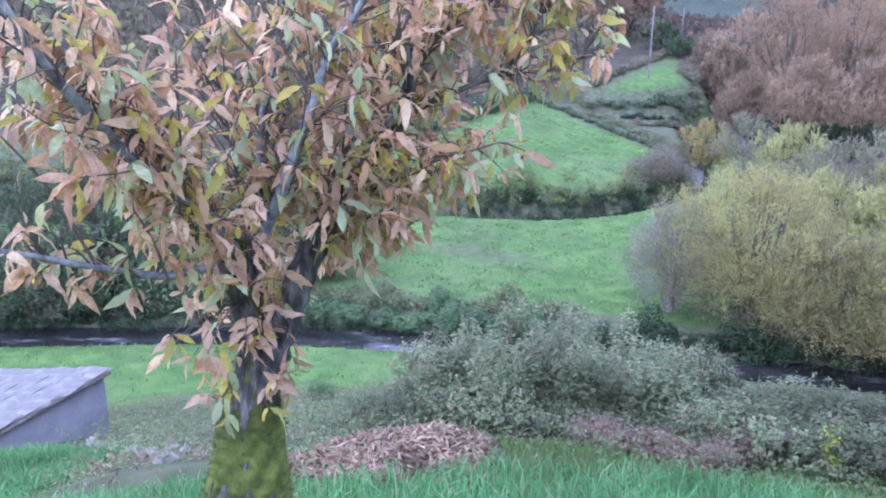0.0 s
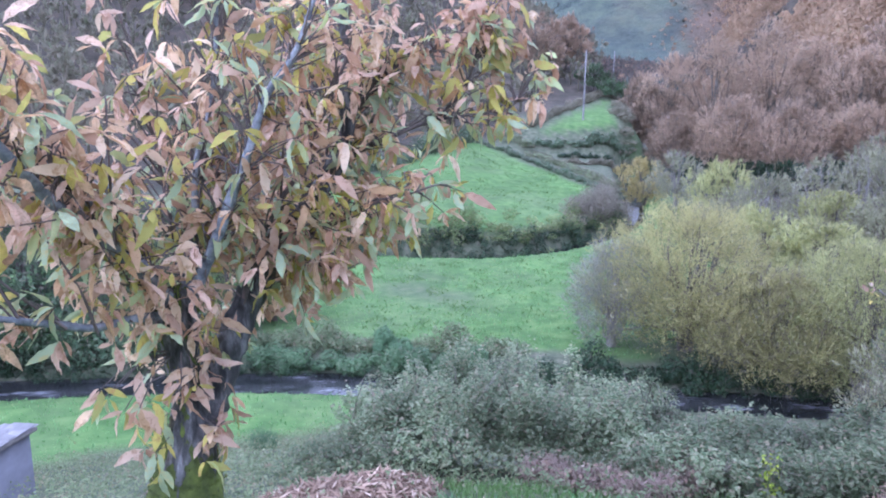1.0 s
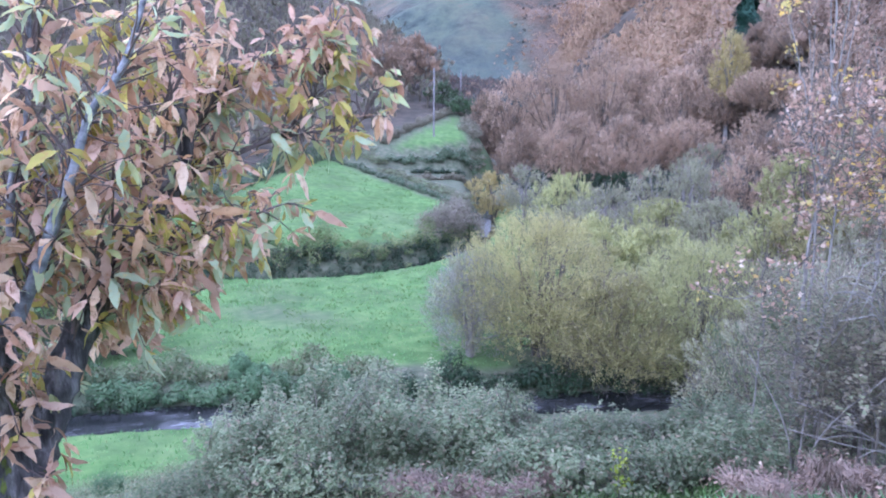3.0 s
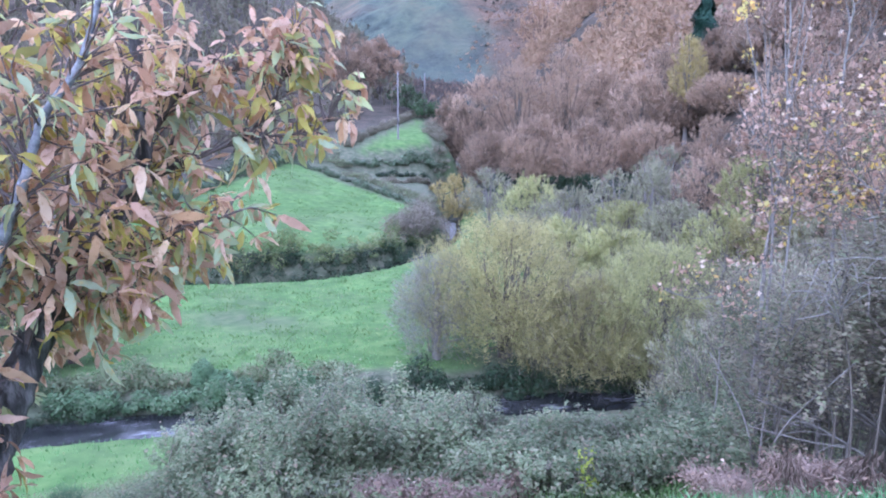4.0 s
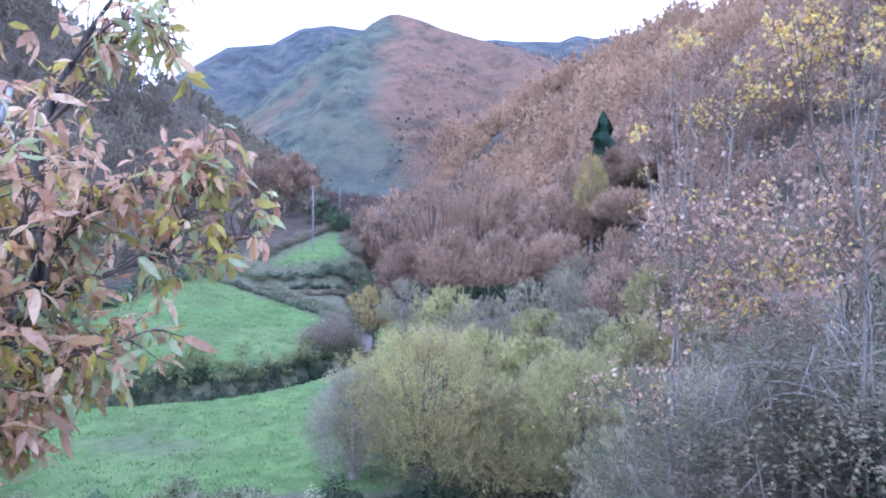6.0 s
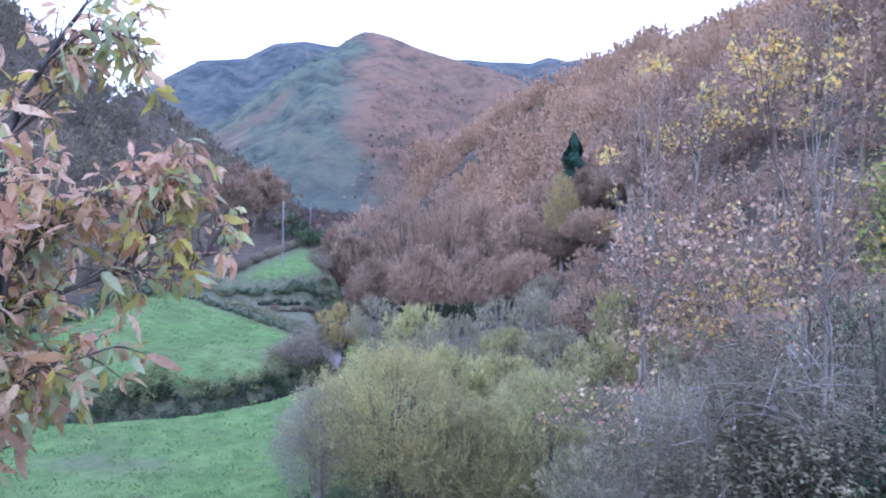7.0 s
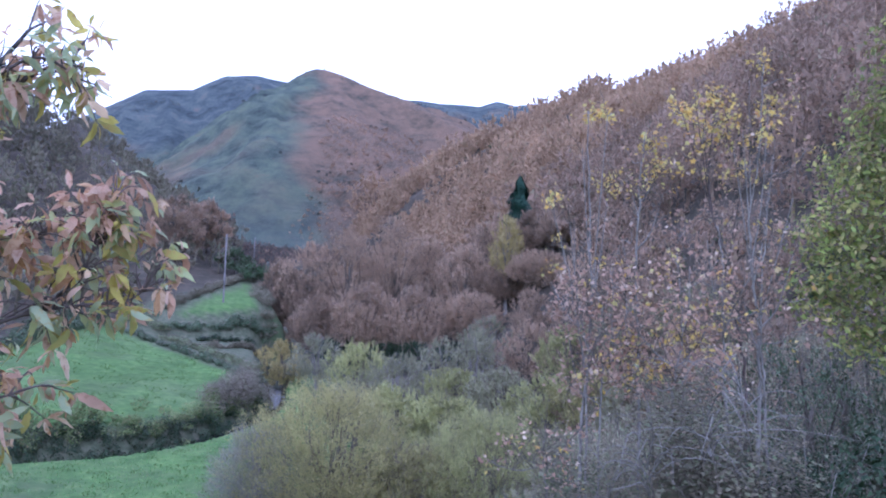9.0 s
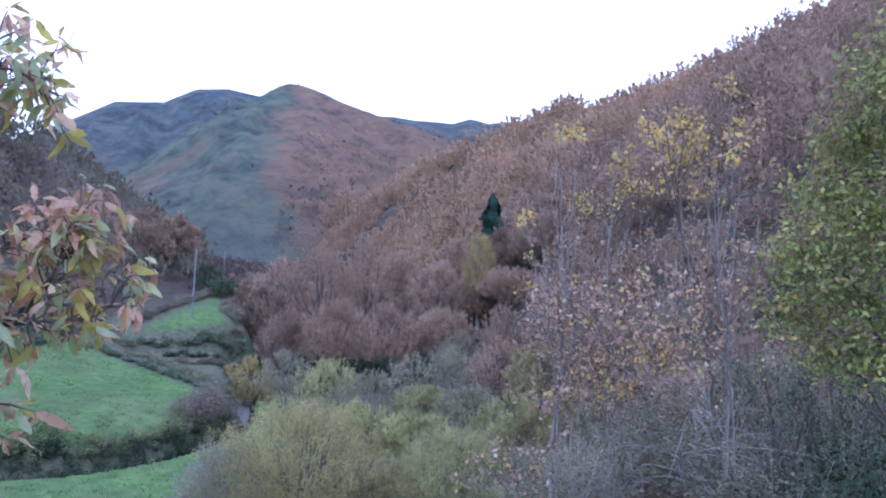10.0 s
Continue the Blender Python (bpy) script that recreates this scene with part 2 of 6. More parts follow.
w_mp.inputs["Scale"].default_value = (0.35, 1.0, 1.0)
wnn.links.new(w_co.outputs["Object"], w_mp.inputs[0])
# dark water; white ripples and pale sky reflections are painted into the base colour
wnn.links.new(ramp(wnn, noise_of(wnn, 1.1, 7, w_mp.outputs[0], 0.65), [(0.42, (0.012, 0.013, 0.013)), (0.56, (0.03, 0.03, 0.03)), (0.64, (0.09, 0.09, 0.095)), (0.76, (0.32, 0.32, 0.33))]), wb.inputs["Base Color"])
wnn.links.new(ramp(wnn, noise_of(wnn, 0.8, 4, w_mp.outputs[0]), [(0.4, (0.03, 0.03, 0.03)), (0.65, (0.3, 0.3, 0.3))]), wb.inputs["Roughness"])
wbp = wnn.nodes.new("ShaderNodeBump")
wbp.inputs["Strength"].default_value, wbp.inputs["Distance"].default_value = 0.3, 0.04
wnn.links.new(noise_of(wnn, 4.0, 5, w_mp.outputs[0]), wbp.inputs["Height"])
wnn.links.new(wbp.outputs[0], wb.inputs["Normal"])


# mesh helpers
class Soup:
    """Triangles gathered into one mesh."""

    def __init__(self):
        self.v, self.t, self.n = [], [], 0

    def add(self, v, t):
        v, t = np.asarray(v, float).reshape(-1, 3), np.asarray(t, int).reshape(-1, 3)
        self.v.append(v)
        self.t.append(t + self.n)
        self.n += len(v)

    def mesh(self, name, smooth=False):
        return raw_mesh(name, np.concatenate(self.v), np.concatenate(self.t), smooth)


def raw_mesh(name, v, f, smooth=False):
    me = bpy.data.meshes.new(name)
    n, k = f.shape
    me.vertices.add(len(v))
    me.vertices.foreach_set("co", np.ascontiguousarray(v, dtype=np.float32).ravel())
    me.loops.add(n * k)
    me.loops.foreach_set("vertex_index", np.ascontiguousarray(f, dtype=np.int32).ravel())
    me.polygons.add(n)
    me.polygons.foreach_set("loop_start", np.arange(0, n * k, k, dtype=np.int32))
    if smooth:
        me.polygons.foreach_set("use_smooth", np.ones(n, dtype=bool))
    me.update(calc_edges=True)
    return me


def part(name, src, material, parent, label="", smooth=False):
    me = src.mesh(name, smooth) if isinstance(src, Soup) else src
    if not me.materials:
        me.materials.append(material)
    ob = new(name, me)
    ob.parent = parent
    if label:
        tagged(ob, label)
    return ob


def thing(name, label, category, at=(0, 0, 0), group="", kind=""):
    ob = new(name)
    ob.location = at
    ob.empty_display_size = 0.2
    return tagged(ob, label, category, group, kind)


def unit(a):
    return a / np.maximum(np.linalg.norm(a, axis=-1, keepdims=True), 1e-9)


def spline(pts, n):
    """A smooth line through a few points."""
    p = np.asarray(pts, float)
    q = np.concatenate([[2 * p[0] - p[1]], p, [2 * p[-1] - p[-2]]])
    s = np.linspace(0, len(p) - 1 - 1e-6, n)
    i = s.astype(int)
    u = (s - i)[:, None]
    a, b, c, d = q[i], q[i + 1], q[i + 2], q[i + 3]
    return 0.5 * (2 * b + (c - a) * u + (2 * a - 5 * b + 4 * c - d) * u ** 2 + (3 * b - a - 3 * c + d) * u ** 3)


def tube(soup, pts, r0, r1=None, sides=6, wob=0.0, cap=True):
    p = np.asarray(pts, float)
    n = len(p)
    rad = np.asarray(r0, float) if np.ndim(r0) else np.linspace(r0, r1, n)
    d = unit(np.gradient(p, axis=0))
    ref = np.array([0.3, 0.2, 1.0]) if abs(d[:, 2]).mean() < 0.8 else np.array([1.0, 0.2, 0.1])
    a = unit(np.cross(d, ref))
    b = np.cross(d, a)
    th = np.linspace(0, 2 * np.pi, sides, endpoint=False)
    rr = rad[:, None] * (1 + wob * rng.standard_normal((n, sides))) if wob else np.repeat(rad[:, None], sides, 1)
    v = p[:, None] + rr[..., None] * (np.cos(th)[None, :, None] * a[:, None] + np.sin(th)[None, :, None] * b[:, None])
    idx = np.arange(n * sides).reshape(n, sides)
    i0, i1 = idx[:-1], idx[1:]
    j0, j1 = np.roll(i0, -1, 1), np.roll(i1, -1, 1)
    t = np.concatenate([np.stack([i0, j0, j1], -1).reshape(-1, 3), np.stack([i0, j1, i1], -1).reshape(-1, 3)])
    v = v.reshape(-1, 3)
    if cap:
        v = np.concatenate([v, p[-1:]])
        last = idx[-1]
        t = np.concatenate([t, np.stack([last, np.roll(last, -1), np.full(sides, n * sides)], -1)])
    soup.add(v, t)


def cards(soup, p, nrm, size, aspect=0.55, plain=False):
    """Small folded leaves at p that face nrm; plain ones are single pointed blades."""
    n = len(p)
    nrm = unit(nrm)
    rnd = rng.standard_normal((n, 3))
    lon = unit(rnd - (rnd * nrm).sum(1, keepdims=True) * nrm)
    lat = np.cross(nrm, lon)
    size = np.broadcast_to(size, n)[:, None]
    w = size * aspect * 0.5
    if plain:
        v = np.stack([p - lon * size * 0.4 - lat * w, p - lon * size * 0.4 + lat * w, p + lon * size * 0.6], 1)
        soup.add(v.reshape(-1, 3), np.arange(n * 3).reshape(-1, 3))
        return
    v = np.stack([p - lon * size * 0.5, p + lat * w + nrm * w * 0.35, p + lon * size * 0.5, p - lat * w + nrm * w * 0.35], 1)
    k = np.arange(n)[:, None] * 4
    t = np.concatenate([k + [0, 1, 2], k + [0, 2, 3]])
    soup.add(v.reshape(-1, 3), t)


def sprays(soup, p, d, length, width):
    """Thin three-sided twigs from p along d."""
    n = len(p)
    d = unit(d)
    side = unit(np.cross(d, rng.standard_normal((n, 3))))
    s2 = np.cross(d, side)
    length = np.broadcast_to(length, n)[:, None]
    width = np.broadcast_to(width, n)[:, None]
    v = np.stack([p + side * width, p - side * width * 0.5 + s2 * width * 0.8, p - side * width * 0.5 - s2 * width * 0.8, p + d * length], 1)
    k = np.arange(n)[:, None] * 4
    soup.add(v.reshape(-1, 3), np.concatenate([k + list(q) for q in ((0, 1, 3), (1, 2, 3), (2, 0, 3))]))


def strands(soup, p, d, size, aspect=0.3, stray=0.55):
    """Narrow leaves at p that lie along the twigs' way d."""
    n = len(p)
    lon = unit(unit(d) + stray * rng.standard_normal((n, 3)))
    lat = unit(np.cross(lon, 0.5 * rng.standard_normal((n, 3)) + [0, 0, 1.0]))
    size = np.broadcast_to(size, n)[:, None]
    w = size * aspect * 0.5
    v = np.stack([p - lat * w, p + lat * w, p + lon * size], 1)
    soup.add(v.reshape(-1, 3), np.arange(n * 3).reshape(-1, 3))


def fans(lobes, twigs, per, droop=0.12):
    """Leaf places along twigs that fan out and up inside each lobe (x, y, z, rx, ry, rz): places, ways, twig starts and ends."""
    L = np.asarray(lobes, float)
    w = L[:, 3] * L[:, 5]
    i = rng.choice(len(L), twigs, p=w / w.sum())
    d = ball(twigs)
    d[:, 2] = np.where(d[:, 2] < -0.25, -d[:, 2], d[:, 2])
    end = L[i, :3] + d * L[i, 3:] * (1 + 0.13 * rng.standard_normal((twigs, 1)))
    start = L[i, :3] + np.column_stack([d[:, 0] * L[i, 3] * 0.22, d[:, 1] * L[i, 4] * 0.22, -0.75 * L[i, 5]])
    mid = (start + end) / 2 + np.column_stack([d[:, :2] * L[i, 3:5] * 0.16, 0.18 * L[i, 5]])
    k = np.repeat(np.arange(twigs), per)
    t = 0.3 + 0.7 * rng.random(twigs * per)[:, None] ** 0.75
    a, b, c = start[k], mid[k], end[k]
    q = (1 - t) ** 2 * a + 2 * t * (1 - t) * b + t * t * c
    way = 2 * (1 - t) * (b - a) + 2 * t * (c - b)
    q = q + rng.standard_normal(q.shape) * 0.05 * L[i, 3][k][:, None] - np.column_stack([np.zeros((len(q), 2)), droop * t[:, 0] ** 3 * L[i, 5][k]])
    return q, way, start, end


def ball(n):
    return unit(rng.standard_normal((n, 3)))


def lobe_points(lobes, n, thick=0.22, hollow=True):
    """Points in the shells of ellipsoids (x, y, z, rx, ry, rz) and their outward ways."""
    L = np.asarray(lobes, float)
    w = (L[:, 3] * L[:, 4] + L[:, 4] * L[:, 5] + L[:, 3] * L[:, 5])
    i = rng.choice(len(L), n, p=w / w.sum())
    d = ball(n)
    s = 1 - np.abs(rng.standard_normal(n)) * thick if hollow else rng.random(n) ** 0.5
    s = s * (1 + 0.10 * rng.standard_normal(n))
    return L[i, :3] + d * L[i, 3:] * s[:, None], d / L[i, 3:] * L[i, 3:].mean(1, keepdims=True)


def spot(bearing, dist, z=0.0):
    """A place at a bearing (degrees to the right of ahead) and a level distance from the terrace."""
    return np.array([dist * math.sin(radians(bearing)), dist * math.cos(radians(bearing)), z])


# the lie of the land
def smooth(a, b, x):
    t = np.clip((x - a) / (b - a), 0, 1)
    return t * t * (3 - 2 * t)


def smin(a, b, k):
    h = np.clip(0.5 + 0.5 * (b - a) / k, 0, 1)
    return b + (a - b) * h - k * h * (1 - h)


DITCH_X = (-120, -60, -30, -10, -3.7, 4.8, 9, 13.9, 20.4, 25.6, 31, 40, 55, 80, 130)
DITCH_Y = (20, 36, 48, 53, 53.2, 51, 51.8, 54.3, 60.8, 70.8, 88, 118, 165, 230, 350)
NEAR_X = (-120, -60, -20, -4.5, 0.7, 5, 9, 14, 20, 30, 60, 140)
NEAR_Y = (14, 23, 27.7, 28.4, 27.5, 26.9, 26.1, 25.0, 24.2, 24.4, 30, 50)


def ditch(x):
    return sum(np.interp(x + o, DITCH_X, DITCH_Y) for o in (-1.5, 0, 1.5)) / 3


def brook(x):
    return sum(np.interp(x + o, NEAR_X, NEAR_Y) for o in (-2, 0, 2)) / 3


def vnoise(x, y, s, seed=0):
    """Rolling value noise from sines."""
    x, y = x / s + seed * 1.7, y / s - seed * 2.3
    return (np.sin(x * 1.3 + 1.7 * np.sin(y * 0.7)) * np.cos(y * 1.1 + 1.3 * np.sin(x * 0.9)) + 0.5 * np.sin(x * 2.7 + y * 1.9 + 2 * np.sin(y * 1.3))
            + 0.25 * np.sin(x * 5.3 - y * 4.1 + 1.5 * np.sin(x * 2.1)))


def lattice(i, j, seed):
    h = np.sin(i * 127.1 + j * 311.7 + seed * 74.7) * 43758.5453
    return h - np.floor(h)


def fbm(x, y, s, octaves=5, seed=0.0, ridged=False):
    """Fractal noise, about -1 to 1; ridged: 0 to 1 with sharp crests."""
    out, amp, tot = 0.0, 1.0, 0.0
    x, y = x / s, y / s
    for o in range(octaves):
        i, j = np.floor(x), np.floor(y)
        u, v = x - i, y - j
        u, v = u * u * (3 - 2 * u), v * v * (3 - 2 * v)
        n = (lattice(i, j, seed + o) * (1 - u) + lattice(i + 1, j, seed + o) * u) * (1 - v) + (lattice(i, j + 1, seed + o) * (1 - u) + lattice(i + 1, j + 1, seed + o) * u) * v
        n = 2 * n - 1
        out = out + amp * ((1 - np.abs(n)) if ridged else n)
        tot += amp
        amp *= 0.5
        x, y = x * 2.03 + 17.3, y * 2.03 - 9.1
    return out / tot


def past_ditch(x, y):
    sl = (ditch(x + 1) - ditch(x - 1)) / 2
    return (y - ditch(x)) / np.sqrt(1 + sl ** 2)


def right_of_valley(x, y):
    return 0.927 * (x - 25) - 0.375 * (y - 70)


def land(x, y):
    x, y = np.asarray(x, float), np.asarray(y, float)
    r = np.hypot(x, y)
    u = 0.978 * y + 0.15 * np.maximum(x, 0) + 0.208 * np.maximum(-x, 0)
    bank = smin(0.5 - 0.445 * u, np.full_like(u, 0.0) - 0.25 * np.minimum(u + 2, 0), 0.25)
    bank = np.minimum(bank, 25.0) + 0.08 * vnoise(x, y, 1.6) * smooth(2, 6, r)
    pd = past_ditch(x, y)
    rise = 0.02 * np.maximum(y - 60, 0)
    floor = -9.5 + rise + 0.05 * vnoise(x, y, 7)
    upper = np.maximum(-9.2 + rise, -8.2 - 0.07 * (x - 15.6) + 0.105 * (y - 60)) + 0.10 * vnoise(x, y, 12)
    floor = floor + (upper - floor) * smooth(0.8, 3.0, pd)
    z = -smin(-bank, -floor, 1.2) * 1.0
    z = np.where(u > 30, floor, z)
    nd = np.abs(y - brook(x))
    z = z - np.where(z < -7.2, 0.75 * (1 - smooth(0.9, 1.5, nd)) + 0.25 * (1 - smooth(1.0, 3.0, nd)), 0)
    z = z - np.where(y > 35, 1.2 * (1 - smooth(0.7, 1.5, np.abs(pd))), 0)
    # the meadow with the pole, on a terrace
    mead = smooth(92, 97, y - 0.25 * (x - 20)) * smooth(40, 34, x - 0.18 * (y - 100)) * smooth(14, 20, x)
    z = z + mead * np.maximum(-2.9 + 0.36 * np.clip(y - 95.6, 0, 5.6) + 0.15 * np.maximum(y - 101.2, 0) - z, 0)
    # hills: left spur, forested right side, far mountains
    left = np.clip(46 - 0.80 * x, 0, 150) * smooth(100, 262, y + 0.15 * x) + 0.18 * np.maximum(-x - 60, 0) * smooth(30, 90, y)
    z = z + left * smooth(470, 290, y)
    w = right_of_valley(x, y)
    hr = 0.60 * np.maximum(w - 16, 0) * smooth(10, 50, w)
    hr = 215 * (1 - np.exp(-hr / 190)) * 1.24 * smooth(-40, 70, y + 0.35 * x - 10)
    z = z + hr + smooth(60, 160, hr) * 3 * vnoise(x, y, 40)
    bear = np.degrees(np.arctan2(x, y))
    z = z + np.interp(bear, (22, 28, 33, 38, 44, 47, 52, 58), (0, 9, 19, 20, 25, 16, 8, 0)) * smooth(260, 450, r) * smooth(700, 560, r)
    # the conical spur, steep to the valley and drawn out towards the wooded hillside
    dx, dy = x - 371, y - 928
    sa, sb = 0.928 * dx - 0.373 * dy, 0.373 * dx + 0.928 * dy
    sa2 = np.where(sa < 0, 0.93 * sa, 0.46 * sa)
    fall = np.sqrt(sa2 ** 2 + (0.60 * sb) ** 2 + 15 ** 2) - 15
    th = np.arctan2(sa, -sb)
    folds = fbm(th * 150, fall * 0.35, 62, 4, 3.0, True) - 0.6
    spur = 305 - fall + 55 * folds * smooth(15, 110, fall)
    # the massif behind: a crest at one distance, its face cut by gullies that run down it
    crest = np.interp(bear, (-60, 0, 4.9, 9.1, 12.4, 14.7, 17, 20, 26, 29, 35, 36.4, 38, 41, 50, 90), (5, 8, 11.4, 14.0, 14.4, 15.7, 16.0, 15.7, 15.3, 15.1, 14.8, 15.2, 14.9, 15.2, 15, 14))
    crest = 1480 * np.tan(np.radians(crest))
    k = np.clip((r - 700) / 780, 0, 1)
    gully = fbm(bear * 12 + 0.02 * r, r * 0.22, 34, 5, 8.0, True) - 0.62
    far = crest * (0.25 * k + 0.75 * k * k * (3 - 2 * k)) + 70 * gully * k * smooth(0.95, 0.6, k) - 0.35 * np.maximum(r - 1480, 0)
    hills = np.maximum(spur, far)
    hills = hills + 2.5 * fbm(x, y, 30, 4, 2.0) * smooth(300, 600, r)
    return np.where(r > 480, np.maximum(z, hills), z)


def at_ground(x, y):
    return float(land(np.array([x]), np.array([y]))[0])


# ground sheet
az = np.concatenate([np.arange(-46, 76, 0.42), np.arange(78, 312, 3.0)])
rad = [0.01]
while rad[-1] < 0.4:
    rad.append(rad[-1] * 2)
while rad[-1] < 4600:
    r_ = rad[-1]
    rad.append(r_ * (1.011 if 18 < r_ < 105 else 1.014 if 350 < r_ < 1700 else 1.03 if r_ < 900 else 1.05))
rad = np.array(rad)
A, Rr = np.meshgrid(np.radians(az), rad)
gx, gy = Rr * np.sin(A), Rr * np.cos(A)
gz = land(gx, gy)
nr, na = A.shape
gi = np.arange(nr * na).reshape(nr, na)
gj = np.roll(gi, -1, 1)
gf = np.stack([gi[:-1], gi[1:], gj[1:], gj[:-1]], -1).reshape(-1, 4)
gv = np.stack([gx, gy, gz], -1).reshape(-1, 3)
gme = raw_mesh("ground", gv, gf[:, ::-1], True)


def cover(x, y):
    """Where the meadows lie: 0 rough land, 1 mown grass."""
    u = 0.978 * y + 0.15 * np.maximum(x, 0) + 0.208 * np.maximum(-x, 0)
    pd = past_ditch(x, y)
    n = vnoise(x, y, 2.5) * 0.5
    low = smooth(21.0, 22.5, u + n) * smooth(0.6, 1.2, np.abs(y - brook(x)) + 0) * smooth(0.5, -0.8, pd) * smooth(30, 20, x - 0.1 * y) * np.where(y > brook(x), 1.0, smooth(9, 7, x)) * np.where(y > brook(x), smooth(3.0, 4.2, y - brook(x) + n - 3 * smooth(5, 9, x) * 0 - 0), 1) * (1 - smooth(11, 14, x) * smooth(6.5, 5.0, y - brook(x)))
    edge = 16.5 + (y - 60) * 0.39
    edge = np.where(y > 73, 21.5 - (y - 73) * 0.36, edge)
    up = smooth(2.2, 3.0, pd) * smooth(1.0, -1.0, x - edge + n) * smooth(1.0, -1.0, y - (79 + (x - 2) * 2.05))
    mead = smooth(96, 97, y - 0.25 * (x - 20)) * smooth(33.2, 31.4, x - 0.25 * (y - 100) + n) * smooth(18, 20, x) * smooth(1.0, -1.0, y - (96.7 + (x - 21.1) * 1.26))
    terrace = smooth(6.5, 5.2, u + n * 0.6) + smooth(11.0, 9.6, u + n) * smooth(-3.6, -4.3, x + 0.12 * (y - 8))
    low = low * (1 - 0.5 * np.exp(-((x - 3) / 5.5) ** 2 - ((y - 42) / 7.0) ** 2) * (0.7 + 0.5 * vnoise(x, y, 3, 2)))
    return np.clip(np.maximum.reduce([low, up, mead, terrace]), 0, 1)


fx, fy = gv[:, 0], gv[:, 1]
fr_ = np.hypot(fx, fy)
fb_ = np.degrees(np.arctan2(fx, fy))
fe_ = np.degrees(np.arctan2(gv[:, 2], fr_))
wob = 2.6 * fbm(fx, fy, 120, 5, 4.0) + 1.0 * fbm(fx, fy, 30, 4, 8.0)
brown_side = smooth(19.2, 22.4, fb_ + wob - 3.2 * smooth(9.5, 6.5, fe_)) * smooth(1080, 1010, fr_) * smooth(240, 300, fr_)
brown_side = np.maximum(brown_side, 0.55 * smooth(0.25, 0.5, fbm(fx, fy, 150, 5, 11.0)) * smooth(500, 700, fr_))
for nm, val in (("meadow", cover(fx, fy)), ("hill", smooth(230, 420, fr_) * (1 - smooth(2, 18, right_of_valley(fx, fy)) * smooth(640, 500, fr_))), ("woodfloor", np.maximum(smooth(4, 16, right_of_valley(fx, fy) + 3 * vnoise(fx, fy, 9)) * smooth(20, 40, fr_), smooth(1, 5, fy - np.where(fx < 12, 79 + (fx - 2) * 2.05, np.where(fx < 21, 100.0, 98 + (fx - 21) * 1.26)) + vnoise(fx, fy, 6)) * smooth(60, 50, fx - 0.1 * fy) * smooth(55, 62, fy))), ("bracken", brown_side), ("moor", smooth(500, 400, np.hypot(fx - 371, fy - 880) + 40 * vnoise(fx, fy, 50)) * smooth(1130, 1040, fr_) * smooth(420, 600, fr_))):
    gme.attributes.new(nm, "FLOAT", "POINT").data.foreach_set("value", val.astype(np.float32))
GROUND, gn, gb, go = node_mat("ground_cover")


def attr(n, name):
    a = n.nodes.new("ShaderNodeAttribute")
    a.attribute_name = name
    return a.outputs["Fac"]


def mixed(n, fac, a, b):
    m = n.nodes.new("ShaderNodeMix")
    m.data_type = "RGBA"
    n.links.new(fac, m.inputs[0])
    n.links.new(a, m.inputs[6])
    n.links.new(b, m.inputs[7])
    return m.outputs[2]


g_grass = ramp(gn, noise_of(gn, 1.3, 6), [(0.3, (0.052, 0.098, 0.028)), (0.5, (0.08, 0.14, 0.04)), (0.7, (0.12, 0.18, 0.057))])
g_dull = ramp(gn, noise_of(gn, 0.9, 6), [(0.3, (0.085, 0.105, 0.05)), (0.7, (0.15, 0.165, 0.09))])
g_patch = ramp(gn, noise_of(gn, 0.10, 5, None, 0.6), [(0.50, (0, 0, 0)), (0.70, (0.5, 0.5, 0.5))])
g_grass = mixed(gn, g_patch, g_grass, g_dull)
g_grass = scaled(gn, noise_of(gn, 0.22, 4), 0.8, 1.2, g_grass)
g_soil = ramp(gn, noise_of(gn, 1.7, 6), [(0.3, (0.05, 0.06, 0.035)), (0.5, (0.09, 0.10, 0.06)), (0.7, (0.14, 0.13, 0.09))])
# heath cover with the bluish haze of distance put into its colour
g_hazy_heath = ramp(gn, noise_of(gn, 0.022, 10, None, 0.75), [(0.36, (0.030, 0.039, 0.043)), (0.47, (0.060, 0.075, 0.078)), (0.57, (0.094, 0.112, 0.103)), (0.68, (0.145, 0.108, 0.095))])
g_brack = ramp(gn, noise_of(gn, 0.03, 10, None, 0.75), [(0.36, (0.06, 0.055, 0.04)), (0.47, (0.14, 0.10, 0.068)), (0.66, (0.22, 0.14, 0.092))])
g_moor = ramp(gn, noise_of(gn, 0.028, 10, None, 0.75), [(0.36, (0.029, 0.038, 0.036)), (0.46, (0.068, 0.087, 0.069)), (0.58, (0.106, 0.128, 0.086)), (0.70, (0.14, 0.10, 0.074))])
g_hill = mixed(gn, attr(gn, "moor"), g_hazy_heath, g_moor)
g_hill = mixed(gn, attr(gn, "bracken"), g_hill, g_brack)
g_col = mixed(gn, attr(gn, "meadow"), g_soil, g_grass)
g_wood = ramp(gn, noise_of(gn, 0.5, 8, None, 0.7), [(0.3, (0.03, 0.03, 0.022)), (0.5, (0.07, 0.06, 0.045)), (0.7, (0.12, 0.09, 0.068))])
g_col = mixed(gn, attr(gn, "woodfloor"), g_col, g_wood)
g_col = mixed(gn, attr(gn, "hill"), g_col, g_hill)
gn.links.new(g_col, gb.inputs["Base Color"])
gb.inputs["Roughness"].default_value = 0.95
gb.inputs["Specular IOR Level"].default_value = 0.15
gbp = gn.nodes.new("ShaderNodeBump")
gbp.inputs["Strength"].default_value, gbp.inputs["Distance"].default_value = 0.6, 0.12
